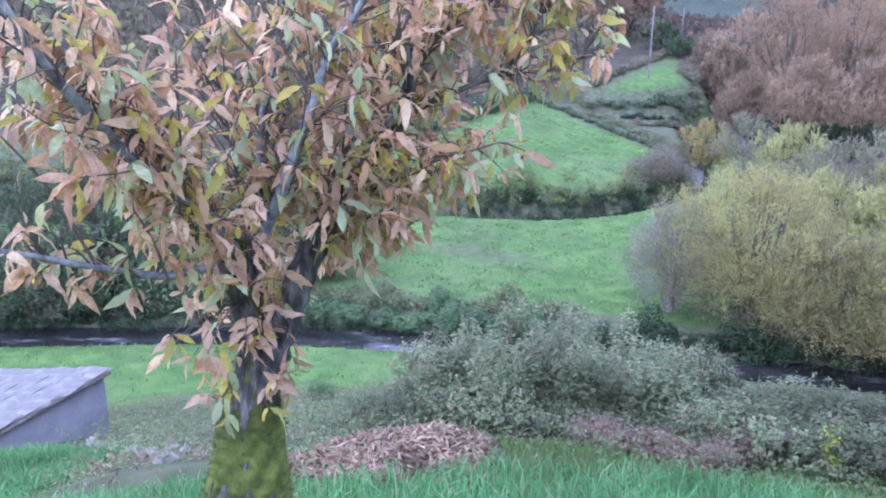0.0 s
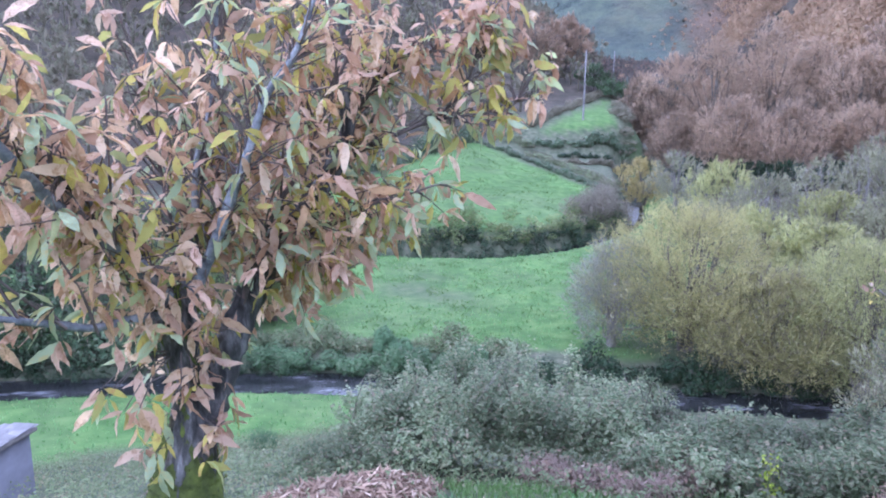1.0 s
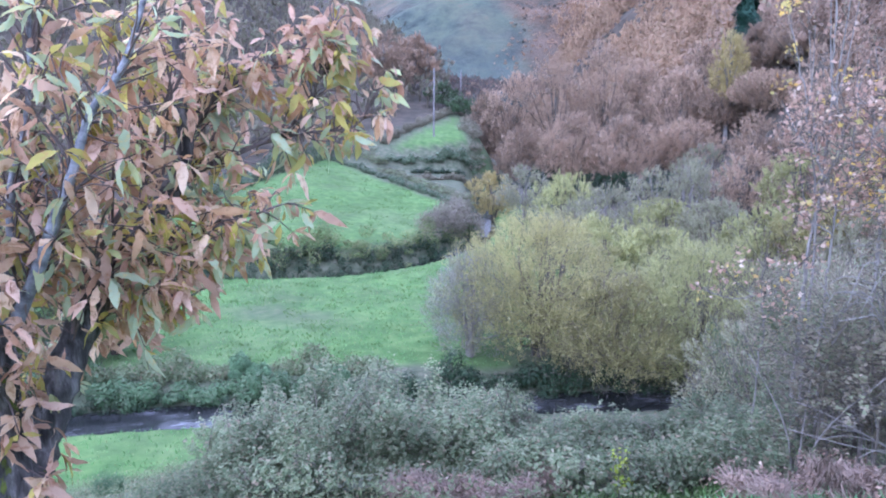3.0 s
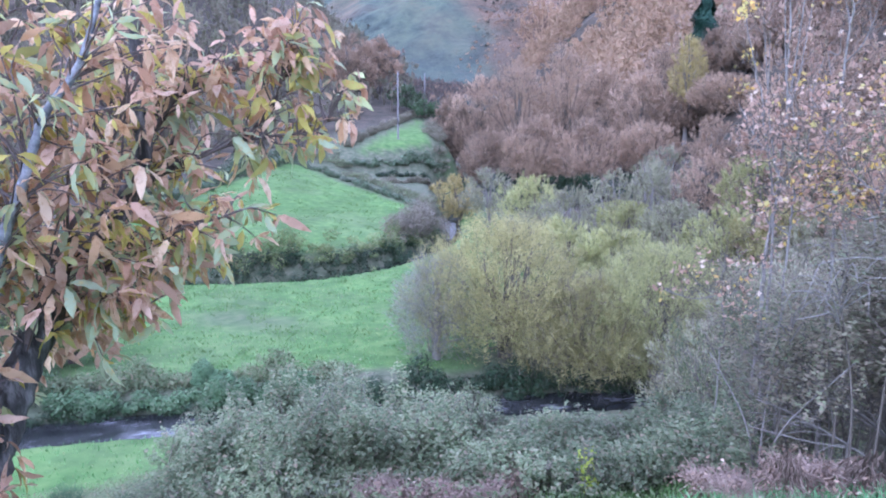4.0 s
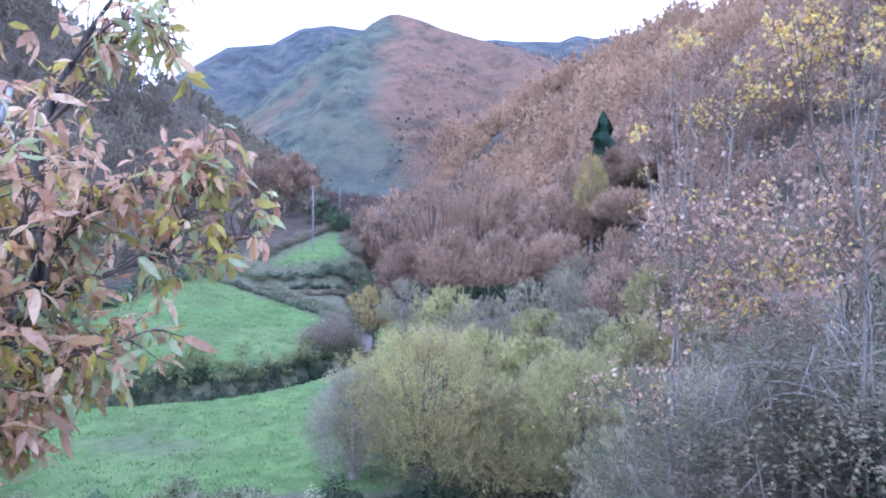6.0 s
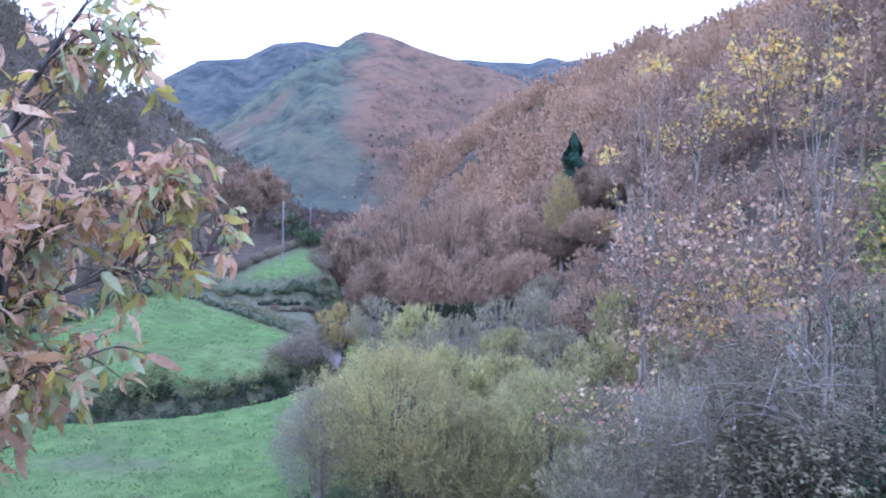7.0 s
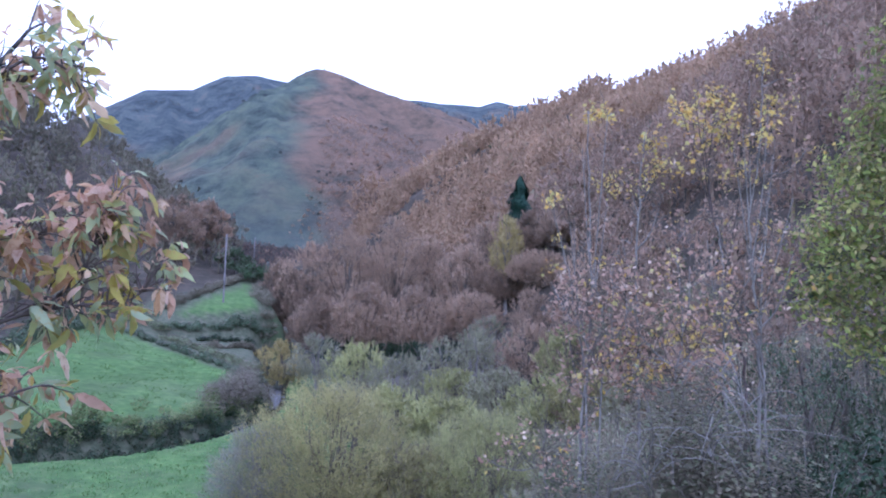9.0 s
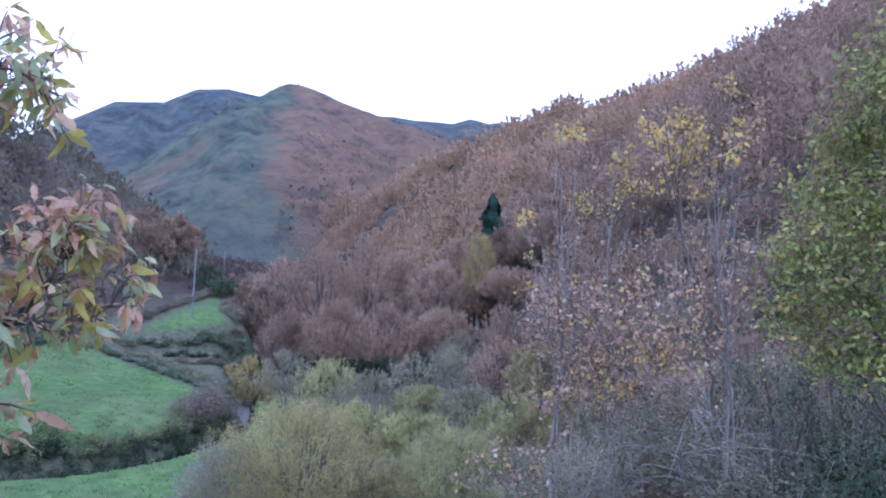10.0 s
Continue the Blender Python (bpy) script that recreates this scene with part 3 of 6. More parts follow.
hb = gn.nodes.new("ShaderNodeMath")
hb.operation = "MULTIPLY_ADD"
gn.links.new(noise_of(gn, 0.05, 10, None, 0.75), hb.inputs[0])
hm = gn.nodes.new("ShaderNodeMath")
hm.operation = "MULTIPLY"
gn.links.new(attr(gn, "hill"), hm.inputs[0])
hm.inputs[1].default_value = 160.0
gn.links.new(hm.outputs[0], hb.inputs[1])
gn.links.new(noise_of(gn, 3.5, 6), hb.inputs[2])
gn.links.new(hb.outputs[0], gbp.inputs["Height"])
gn.links.new(gbp.outputs[0], gb.inputs["Normal"])
gme.materials.append(GROUND)
tagged(new("ground", gme), "green valley meadows, rough banks and heath-covered hills", "ground", kind="structure")


# streams
def ribbon(name, xs, fy_, half, z, label):
    x = np.asarray(xs)
    y = fy_(x)
    t = unit(np.stack([np.gradient(x), np.gradient(y)], 1))
    nrm = np.stack([-t[:, 1], t[:, 0]], 1)
    rows = [np.concatenate([np.stack([x, y], 1) + nrm * o * half, (np.zeros(len(x)) + z(x, y))[:, None]], 1) for o in (-1, -0.3, 0.3, 1)]
    v = np.stack(rows, 1).reshape(-1, 3)
    i = np.arange(len(x) * 4).reshape(-1, 4)
    f = np.stack([i[:-1, :-1], i[:-1, 1:], i[1:, 1:], i[1:, :-1]], -1).reshape(-1, 4)
    me = raw_mesh(name, v, f, True)
    me.materials.append(WATER)
    return tagged(new(name, me), label, "stream", kind="structure")


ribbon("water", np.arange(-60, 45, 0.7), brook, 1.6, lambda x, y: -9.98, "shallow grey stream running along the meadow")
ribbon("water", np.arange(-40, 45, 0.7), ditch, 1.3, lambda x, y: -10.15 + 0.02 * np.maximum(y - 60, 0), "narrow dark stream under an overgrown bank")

riffle = ribbon("water", np.arange(23.4, 27.6, 0.4), ditch, 0.6, lambda x, y: -10.10 + 0.02 * np.maximum(y - 60, 0), "white riffle where the narrow stream bends")
riffle.data.materials[0] = FOAM


# trees
def small_tree(name, label, category, x, y, height, spread, leaf, bark, n, size, lobes=9, twigs=300, low=0.25, group="", lean=(0, 0), stems=1, z=None, tall=0.5, slim=0.34, lump=0.30):
    """A tree or tall bush: stems, limbs to each lobe, twigs and leaves."""
    z0 = at_ground(x, y) if z is None else z
    base = np.array([x, y, z0])
    top = thing(name, label, category, base, group)
    L = []
    for i in range(lobes):
        a = 2 * math.pi * (i * 0.618 + 0.05 * rng.random())
        k = (i + 0.5) / lobes
        h = height * (low + (1 - low) * (0.12 + 0.76 * k))
        rr_ = spread * 0.62 * math.sqrt(max(0.05, 1 - abs(2 * k - 0.85) ** 2)) * (0.75 + 0.4 * rng.random())
        q = spread * (lump + 0.16 * rng.random()) * (1.1 - 0.35 * k)
        L.append((rr_ * math.cos(a) + lean[0] * h, rr_ * math.sin(a) + lean[1] * h, h, q, q, q * tall * 2 * (0.8 + 0.3 * rng.random())))
    L = np.array(L)
    L[:, 5] = np.minimum(L[:, 5], height - L[:, 2] + 0.02 * height)
    for s_ in range(stems):
        so = Soup()
        o = rng.normal(0, 0.06 * spread, 2) if stems > 1 else np.zeros(2)
        hz = height * (0.55 + 0.25 * rng.random())
        pts = spline([(o[0] * 0.4, o[1] * 0.4, -0.25), (o[0], o[1], hz * 0.35), (o[0] * 2.0 + lean[0] * hz * 0.6, o[1] * 2.0 + lean[1] * hz * 0.6, hz * 0.7),
                      (o[0] * 2.5 + lean[0] * hz, o[1] * 2.5 + lean[1] * hz, hz)], 9)
        tube(so, pts, height * 0.022 + 0.03, height * 0.006, 7, 0.05)
        part("trunk", so, bark, top, smooth=True)
    for l in L:
        so = Soup()
        st = np.array([lean[0] * l[2] * 0.4, lean[1] * l[2] * 0.4, l[2] * 0.45])
        tube(so, spline([st, (st * 0.45 + l[:3] * 0.55) + rng.normal(0, 0.06 * spread, 3), l[:3] + (0, 0, l[5] * 0.5)], 7), height * 0.009 + 0.01, 0.01, 5)
        part("limb", so, bark, top, smooth=True)
    if twigs:
        so = Soup()
        p, d = lobe_points(L, twigs, 0.3)
        sprays(so, p - d * 0.35 * size * 3, d + 0.6 * ball(twigs) + [0, 0, 0.5], size * rng.uniform(2, 5, twigs), size * 0.035 + 0.004)
        tagged(part("twig_mass", so, bark, top), kind="stuff")
    so = Soup()
    n = int(n * 1.7)
    p, d, _, _ = fans(L, max(40, n // 26), 26)
    strands(so, p, d, size * rng.uniform(0.5, 1.2, len(p)), slim)
    part("crown", so, leaf, top)
    return top


# the willows across the stream
small_tree("willow_tree", "broad olive-yellow willow in autumn leaf on the stream bank", "tree", *spot(24.3, 33)[:2], 7.1, 5.2, WILLOW, TWIG, 46000, 0.12, 34, 4500, 0.06, "willows by the stream", stems=5, lump=0.25)
small_tree("willow_tree", "rounded olive-green willow leaning over the stream", "tree", *spot(36.4, 31.8)[:2], 6.9, 4.4, WILLOW_GREEN, TWIG, 40000, 0.12, 30, 4000, 0.06, "willows by the stream", stems=5, lump=0.25)
small_tree("willow_tree", "low olive willow in front of taller ones", "tree", *spot(30.4, 31.0)[:2], 4.9, 3.8, WILLOW, TWIG, 32000, 0.12, 26, 4000, 0.05, "willows by the stream", stems=5, lump=0.26)
small_tree("willow_tree", "half-bare grey-brown willow at the meadow's edge", "tree", *spot(18.7, 32.5)[:2], 5.2, 2.7, WILLOW_GREY, PALE, 5500, 0.12, 14, 5200, 0.05, "willows by the stream", stems=6)
small_tree("willow_tree", "grey-green willow behind the saplings", "tree", *spot(42.5, 33)[:2], 6.4, 3.6, WILLOW_GREY, TWIG, 22000, 0.13, 18, 2500, 0.06, "willows by the stream", stems=4)

# dark trees on the far bank, upstream of the meadow
for b, d, h, sp in ((-30.5, 34, 7.0, 3.6), (-26, 35, 7.2, 3.6), (-21.5, 34, 6.6, 3.4), (-17, 36, 6.4, 3.4), (-12.8, 35, 5.6, 3.0), (-9.2, 36, 4.4, 2.6)):
    small_tree("alder_tree", "dark green alder on the far bank of the stream", "tree", *spot(b, d)[:2], h, sp, OLIVE_BANK if b > -15 else IVY, DARKTWIG, 9000, 0.17, 18, 700, 0.05, "dark trees on the far bank", stems=3, lump=0.26)

# trees along the upper stream
for b, d, h, sp, lf, bk, lab in (
        (20.3, 82, 6.0, 3.4, PALEGOLD, TWIG, "small golden-yellow willow beside the upper stream"),
        (22.8, 78, 6.2, 3.8, WILLOW_GREY, PALE, "grey half-bare willow beside the upper stream"),
        (26.0, 72, 6.0, 4.2, WILLOW_GREEN, TWIG, "dull olive willow along the upper stream"),
        (29.0, 66, 5.4, 4.0, WILLOW_GREY, PALE, "grey leafless alder among willows"),
        (32.5, 70, 7.0, 4.0, WILLOW_GREY, PALE, "pale-stemmed alder with few leaves"),
        (35.5, 68, 7.4, 3.6, WILLOW_GREY, PALE, "tall pale-stemmed bare alder"),
        (39.5, 72, 6.6, 4.4, OAK, TWIG, "reddish-brown young oak at the wood's edge"),
        (43.0, 64, 6.2, 4.0, WILLOW_GREEN, TWIG, "olive willow at the wood's edge"),
        (47.0, 60, 7.0, 4.5, WILLOW_GREY, TWIG, "grey-green willow at the wood's edge"),
        (52.0, 55, 7.5, 4.5, WILLOW_GREY, TWIG, "grey-green willow at the wood's edge"),
        (37.5, 55, 5.5, 3.8, WILLOW_GREY, TWIG, "olive willow beyond the stream"), (41.0, 50, 5.5, 3.8, WILLOW_GREEN, TWIG, "grey-green willow beyond the stream"),
        (45.0, 47, 6.0, 4.0, WILLOW, TWIG, "olive willow beyond the stream"), (33.8, 60, 5.0, 3.6, WILLOW_GREEN, TWIG, "olive willow beyond the stream"), (49.0, 42, 6.5, 4.0, WILLOW_GREY, TWIG, "grey-green willow beyond the stream"),
        (29.5, 50, 4.6, 3.4, WILLOW_GREEN, TWIG, "low olive willow beyond the stream"), (33.2, 47, 4.6, 3.4, WILLOW_GREEN, TWIG, "low grey-green willow beyond the stream"), (26.5, 56, 4.4, 3.2, WILLOW_GREY, TWIG, "low grey-green willow beyond the stream"),
        (40.0, 84, 7.0, 4.4, OAK, TWIG, "russet young oak at the foot of the wood"), (36.5, 86, 6.5, 4.2, WILLOW_GREY, PALE, "pale leafless alder at the foot of the wood"), (44.0, 82, 7.0, 4.4, OAK, TWIG, "russet young oak at the foot of the wood")):
    small_tree("alder_tree" if "alder" in lab else "oak_tree" if "oak" in lab else "willow_tree", lab, "tree", *spot(b, d)[:2], h, sp, lf, bk, 6000 if bk is not PALE else 3600, 0.28, 18, 500, 0.1,
               "trees along the upper stream", stems=3, lump=0.24)

# the brown oaks at the foot of the wooded hillside
for b, d, el, sp in ((19.9, 120, 2.6, 4.6), (22.0, 117, 4.2, 6.2), (25.0, 114, 5.2, 7.4), (28.6, 116, 6.4, 7.6), (31.6, 118, 5.2, 5.8), (34.4, 112, 4.2, 6.8), (37.6, 110, 3.0, 6.0), (41.3, 113, 6.8, 4.6), (39.2, 114, 7.1, 3.6), (42.6, 112, 6.6, 6.0), (40.5, 104, 3.6, 6.0), (35.9, 120, 6.2, 5.2), (26.5, 102, 0.6, 6.0), (30.5, 100, 0.4, 6.0), (35.0, 102, 0.2, 5.6), (22.6, 106, -0.4, 4.6)):
    ox, oy = spot(b, d)[:2]
    small_tree("oak_tree", "spreading oak with dull russet-brown autumn leaves", "tree", ox, oy, 1.6 + d * math.tan(radians(el)) - at_ground(ox, oy), sp, OAK, TWIG, 11500, 0.38, 26, 1600, 0.10, "brown oaks at the foot of the hillside", lump=0.30)
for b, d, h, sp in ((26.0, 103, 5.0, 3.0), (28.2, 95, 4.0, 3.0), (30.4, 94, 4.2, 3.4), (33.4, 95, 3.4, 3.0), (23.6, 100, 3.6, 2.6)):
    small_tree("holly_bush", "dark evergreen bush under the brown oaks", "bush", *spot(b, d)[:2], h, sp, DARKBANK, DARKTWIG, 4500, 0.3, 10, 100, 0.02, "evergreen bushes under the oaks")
small_tree("birch_tree", "slender birch with yellow autumn leaves", "tree", *spot(37.6, 108)[:2], 14.3 - at_ground(*spot(37.6, 108)[:2]), 3.0, PALEGOLD, PALE, 8000, 0.3, 18, 300, 0.30, tall=0.8, lump=0.34)
small_tree("oak_tree", "brown bare-topped oak by the pole meadow", "tree", *spot(11.6, 130)[:2], 12, 6.0, OAK, TWIG, 6000, 0.6, 12, 900, 0.08, "oaks by the pole meadow")
small_tree("oak_tree", "greyish-brown oak beside the pole meadow", "tree", *spot(14.0, 140)[:2], 10, 5.0, OAK, TWIG, 6000, 0.6, 12, 900, 0.08, "oaks by the pole meadow")
small_tree("holly_bush", "dark green evergreen bush behind the pole", "bush", *spot(16.2, 126)[:2], 4.5, 3.4, IVY, DARKTWIG, 3500, 0.45, 8, 100, 0.02)
small_tree("holly_bush", "dark green evergreen bush at the meadow's top", "bush", *spot(17.6, 122)[:2], 3.0, 3.0, BANKGREEN, DARKTWIG, 2500, 0.4, 7, 100, 0.02)


def conifer(x, y, height):
    z0 = at_ground(x, y)
    top = thing("conifer_tree", "dark green conifer standing in the brown wood", "tree", (x, y, z0))
    so = Soup()
    tube(so, [(0, 0, -0.5), (0, 0, height * 0.5), (0, 0, height)], 0.28, 0.04, 7)
    part("trunk", so, DARKTWIG, top)
    so = Soup()
    n = 6500
    k = rng.random(n) ** 0.55
    a = rng.random(n) * 2 * np.pi
    r = 3.0 * (1 - k ** 2.2) ** 0.7 * (0.5 + 0.5 * rng.random(n)) * (0.75 + 0.25 * np.sin(k * 31 + a) + 0.3 * np.sin(3 * a + 9 * k)) + 0.1
    p = np.stack([r * np.cos(a), r * np.sin(a), height * (0.08 + 0.92 * k) - 0.2 * r], 1)
    cards(so, p, np.stack([np.cos(a), np.sin(a), np.full(n, 0.7)], 1) + 0.5 * ball(n), 0.6, 0.5)
    part("crown", so, CONIFER, top)


conifer(*spot(38.5, 119)[:2], 21.4 - at_ground(*spot(38.5, 119)[:2]))


for b, d in ((54.6, 300), (55.2, 296), (55.8, 300), (57.2, 290), (58.6, 280), (60.2, 272), (61.5, 268), (62.6, 262)):
    small_tree("bare_tree", "thin leafless tree standing on the crest", "tree", *spot(b, d)[:2], 9 + 3 * rng.random(), 2.6, SPURWOOD, TWIG, 120, 0.4, 9, 900, 0.2, "bare trees on the crest", stems=2)


# woods on the hillsides
def wood(name, label, places, leaf, n_leaf, size_of, lob=6, card=0.23):
    tpl = []
    for k in range(7):
        so = Soup()
        L = [(0.0, 0.0, 0.55, 0.62, 0.62, 0.6)]
        for i in range(lob):
            a, kk = i * 2.4 + k, (i + 0.5) / lob
            q = 0.36 + 0.12 * rng.random()
            rr_ = 0.62 * math.sqrt(1 - (kk * 0.92) ** 2)
            L.append((rr_ * math.cos(a), rr_ * math.sin(a), 0.45 + 0.85 * kk, q, q, q * 0.95))
        p, d, _, _ = fans(L, max(6, n_leaf // 12), 12)
        strands(so, p, d, card * rng.uniform(0.5, 1.2, len(p)), 0.7, 0.7)
        tube(so, [(0, 0, -0.3), (0.02, 0.02, 0.6), (0, 0, 1.2)], 0.05, 0.02, 4)
        tpl.append((np.concatenate(so.v), np.concatenate(so.t)))
    out = Soup()
    for (x, y, z), s in zip(places, size_of):
        v, t = tpl[rng.integers(len(tpl))]
        a = rng.random() * 6.28
        c, sn = math.cos(a), math.sin(a)
        sx, sz = s * rng.uniform(0.85, 1.2), s * rng.uniform(0.9, 1.25)
        v2 = np.stack([(v[:, 0] * c - v[:, 1] * sn) * sx + x, (v[:, 0] * sn + v[:, 1] * c) * sx + y, v[:, 2] * sz + z], 1)
        out.add(v2, t)
    me = out.mesh(name)
    me.materials.append(leaf)
    return tagged(new(name, me), label, "wood", kind="stuff")


def scatter(test, xlim, ylim, gap):
    """Uneven places about gap apart where test holds."""
    x, y = np.meshgrid(np.arange(*xlim, gap), np.arange(*ylim, gap))
    x = x.ravel() + gap * rng.uniform(-0.48, 0.48, x.size)
    y = y.ravel() + gap * rng.uniform(-0.48, 0.48, y.size)
    ok = test(x, y)
    return np.column_stack([x[ok], y[ok], land(x[ok], y[ok])])


def on_right(x, y):
    w = right_of_valley(x, y)
    b = np.degrees(np.arctan2(x, y))
    return (w > 9) & (w < 330) & (b > np.where(np.hypot(x, y) > 190, 21.5, 18.5)) & (b < 76) & (np.hypot(x, y) > np.where(b > 43, 44, np.where(b > 39, 114, 140))) & (np.hypot(x, y) < np.where(b < 25, 280, 620))


pr = np.concatenate([scatter(lambda x, y: on_right(x, y) & (np.hypot(x, y) < 150), (20, 150), (15, 150), 4.7),
                     scatter(lambda x, y: on_right(x, y) & (np.hypot(x, y) >= 150) & (np.hypot(x, y) < 280), (20, 290), (15, 290), 8.4),
                     scatter(lambda x, y: on_right(x, y) & (np.hypot(x, y) >= 280), (40, 620), (15, 620), 11.8)])
dr = np.hypot(pr[:, 0], pr[:, 1])
for lo, hi, nl, cs in ((0, 150, 660, 0.12), (150, 280, 756, 0.125), (280, 900, 264, 0.19)):
    sel = pr[(dr >= lo) & (dr < hi)]
    wood("hillside_wood", "dense russet-brown deciduous wood covering the hillside", sel, NEARWOOD if hi == 150 else FOREST, nl, (3.2 + 3.4 * rng.random(len(sel)) ** 1.5) * (1.0 if hi == 150 else 1.28) * (0.9 + 0.0011 * np.hypot(sel[:, 0], sel[:, 1])) * np.where(np.arctan2(sel[:, 0], sel[:, 1]) > radians(45), 0.88, 1.0), 6, cs)
def on_left(x, y):
    b = np.degrees(np.arctan2(x, y))
    edge = np.where(x < 12, 84 + (x - 2) * 2.05, np.where(x < 21, 104.0, 103 + (x - 21) * 1.26))
    return (b > -34) & (b < 16.3) & (y > np.maximum(edge, 62)) & (y < 290)


pl = scatter(on_left, (-140, 84), (60, 290), 5.4)
wood("spur_wood", "brown and olive wood on the valley spur", pl, SPURWOOD, 144, (3.0 + 1.8 * rng.random(len(pl))) * np.where(pl[:, 0] > 14, 0.75, 1.0), 6, 0.22)
pv = scatter(lambda x, y: (np.degrees(np.arctan2(x, y)) > 13.5) & (np.degrees(np.arctan2(x, y)) < 24) & (np.hypot(x, y) > 165) & (np.hypot(x, y) < 520), (30, 220), (140, 520), 6.0)
wood("valley_wood", "dark brown and bluish scrub at the mountain's foot", pv, HEATHWOOD, 96, 1.8 + 1.8 * rng.random(len(pv)), 6, 0.3)


def on_flank(x, y):
    r = np.hypot(x, y)
    b = np.degrees(np.arctan2(x, y)) + 2.2 * vnoise(x, y, 45, 3)
    return (b > 19.5 + 3.5 * smooth(450, 850, r)) & (b < 34) & (r > 260) & (r < 800)


pk_ = scatter(on_flank, (80, 460), (200, 800), 7.5)
wood("flank_wood", "low mauve-brown trees thinning out up the mountain's flank", pk_, FLANKWOOD, 72, 1.3 + 1.6 * rng.random(len(pk_)) ** 1.6, 5, 0.42)
sel = pr[rng.random(len(pr)) < 0.10]
wood("evergreen_scrub", "dark evergreen scrub scattered through the brown wood", sel + [3.0, -3.0, -0.5], IVY, 150, 2.2 + 1.4 * rng.random(len(sel)), 5, 0.25)


def on_far(x, y):
    r = np.hypot(x, y)
    b = np.degrees(np.arctan2(x, y))
    return (r > 430) & (r < 1290) & (b > 1) & (b < 50)


pf = scatter(on_far, (0, 860), (350, 1280), 11)
pf = pf[fbm(pf[:, 0], pf[:, 1], 90, 4, 6.0) > 0.05]
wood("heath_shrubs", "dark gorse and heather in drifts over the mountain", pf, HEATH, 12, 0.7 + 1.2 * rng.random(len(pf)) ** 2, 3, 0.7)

# hedges and banks
def hedge(name, label, leaf, line, height, width, n, size, twig=None, ntw=0, base=None, drop=0.0, lumps=2, fine=1.0, spray=False):
    """A lumpy strip of bushes along a line of (x, y)."""
    p = np.asarray(line, float)
    L = []
    for x, y in p:
        for k in range(lumps):
            hh = height(x, y) if callable(height) else height * float(np.clip(0.8 + 0.4 * vnoise(x, y, 1.9, 1), 0.4, 1.35))
            xx, yy = x + rng.normal(0, width * 0.25 / fine), y + rng.normal(0, width * 0.25 / fine)
            z = at_ground(xx, yy) if base is None else base
            h = hh * rng.uniform(0.6, 1.1)
            q = width * rng.uniform(0.45, 0.75) * fine
            L.append((xx, yy, z + h * (1 - 0.58 * fine) - drop, q, q, h * 0.58 * fine + drop * 0.5))
    so = Soup()
    n, size = int(n * 1.6), size * 0.79
    if spray:
        q, d, _, _ = fans(L, n // 12, 12)
        cards(so, q, 0.5 * unit(d) + 0.6 * ball(len(q)) + [0, 0, 0.7], size * rng.uniform(0.7, 1.5, len(q)), 0.7, True)
    else:
        q, d = lobe_points(L, n, 0.2)
        cards(so, q, d + 0.6 * ball(n) + [0, 0, 0.4], size * rng.uniform(0.6, 1.4, n), 0.55, True)
    top = thing(name, label, "hedge")
    part("foliage", so, leaf, top)
    ntw, twig = (ntw, twig) if ntw else (max(150, n // 60), DARKTWIG)
    so = Soup()
    q, d = lobe_points(L, ntw, 0.2)
    sprays(so, q - d * 0.2, d + 0.7 * ball(ntw) + [0, 0, 0.6], size * rng.uniform(2, 5, ntw), 0.006 + 0.02 * size)
    tagged(part("twig_mass", so, twig, top), kind="stuff")
    return top


xs = np.arange(-34, 23.4, 0.9)
hedge("hedge", "olive and brown weeds overgrowing the stream bank", OLIVE_BANK, np.column_stack([xs, ditch(xs) + 2.4]), 1.7, 1.4, 20000, 0.2, TWIG, 1500, lumps=4, fine=0.7)
xs = np.arange(-34, 23.2, 0.7)
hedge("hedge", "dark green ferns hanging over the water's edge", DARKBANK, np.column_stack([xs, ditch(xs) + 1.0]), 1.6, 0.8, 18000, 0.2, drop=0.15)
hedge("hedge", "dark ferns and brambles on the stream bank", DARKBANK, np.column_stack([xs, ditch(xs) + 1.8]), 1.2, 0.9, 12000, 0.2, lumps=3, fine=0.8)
xs = np.arange(16.5, 22.8, 0.7)
hedge("hedge", "greyish-purple bare brambles above the stream bend", MAUVE, np.column_stack([xs, ditch(xs) + 3.2]), lambda x, y: 1.6 + 0.15 * max(x - 12.5, 0), 2.2, 10000, 0.2, TWIG, 3000)
ys = np.arange(73, 100, 1.1)
hedge("hedge", "low brown hedge along the sloping field's edge", IVY, np.column_stack([22.3 - (ys - 73) * 0.36, ys]), 0.9, 0.8, 5000, 0.22, TWIG, 900)
hedge("hedge", "pale tan scrub and dry grass above the sloping field", WEED, np.column_stack([24.6 - (ys - 73) * 0.33, ys + 2]), 0.9, 1.6, 6000, 0.24, TWIG, 2200)
xs = np.arange(20, 38, 1.0)
hedge("hedge", "dark bramble bank below the pole meadow", IVY, np.column_stack([xs, 94.5 + 0.25 * (xs - 20)]), 1.3, 1.2, 5000, 0.28)
xs = np.arange(21, 34, 1.0)
hedge("hedge", "russet bracken terrace below the pole meadow", SPURWOOD, np.column_stack([xs + 1, 87 + 0.2 * (xs - 20)]), 0.9, 0.9, 4000, 0.26)
xs = np.arange(21, 38, 0.8)
hedge("hedge", "brown scrub along the top of the pole meadow", SPURWOOD, np.column_stack([xs - 1.0, 98.5 + (xs - 21.1) * 1.26]), 1.3, 1.2, 5000, 0.3, TWIG, 700)
ys2 = np.arange(98, 120, 1.0)
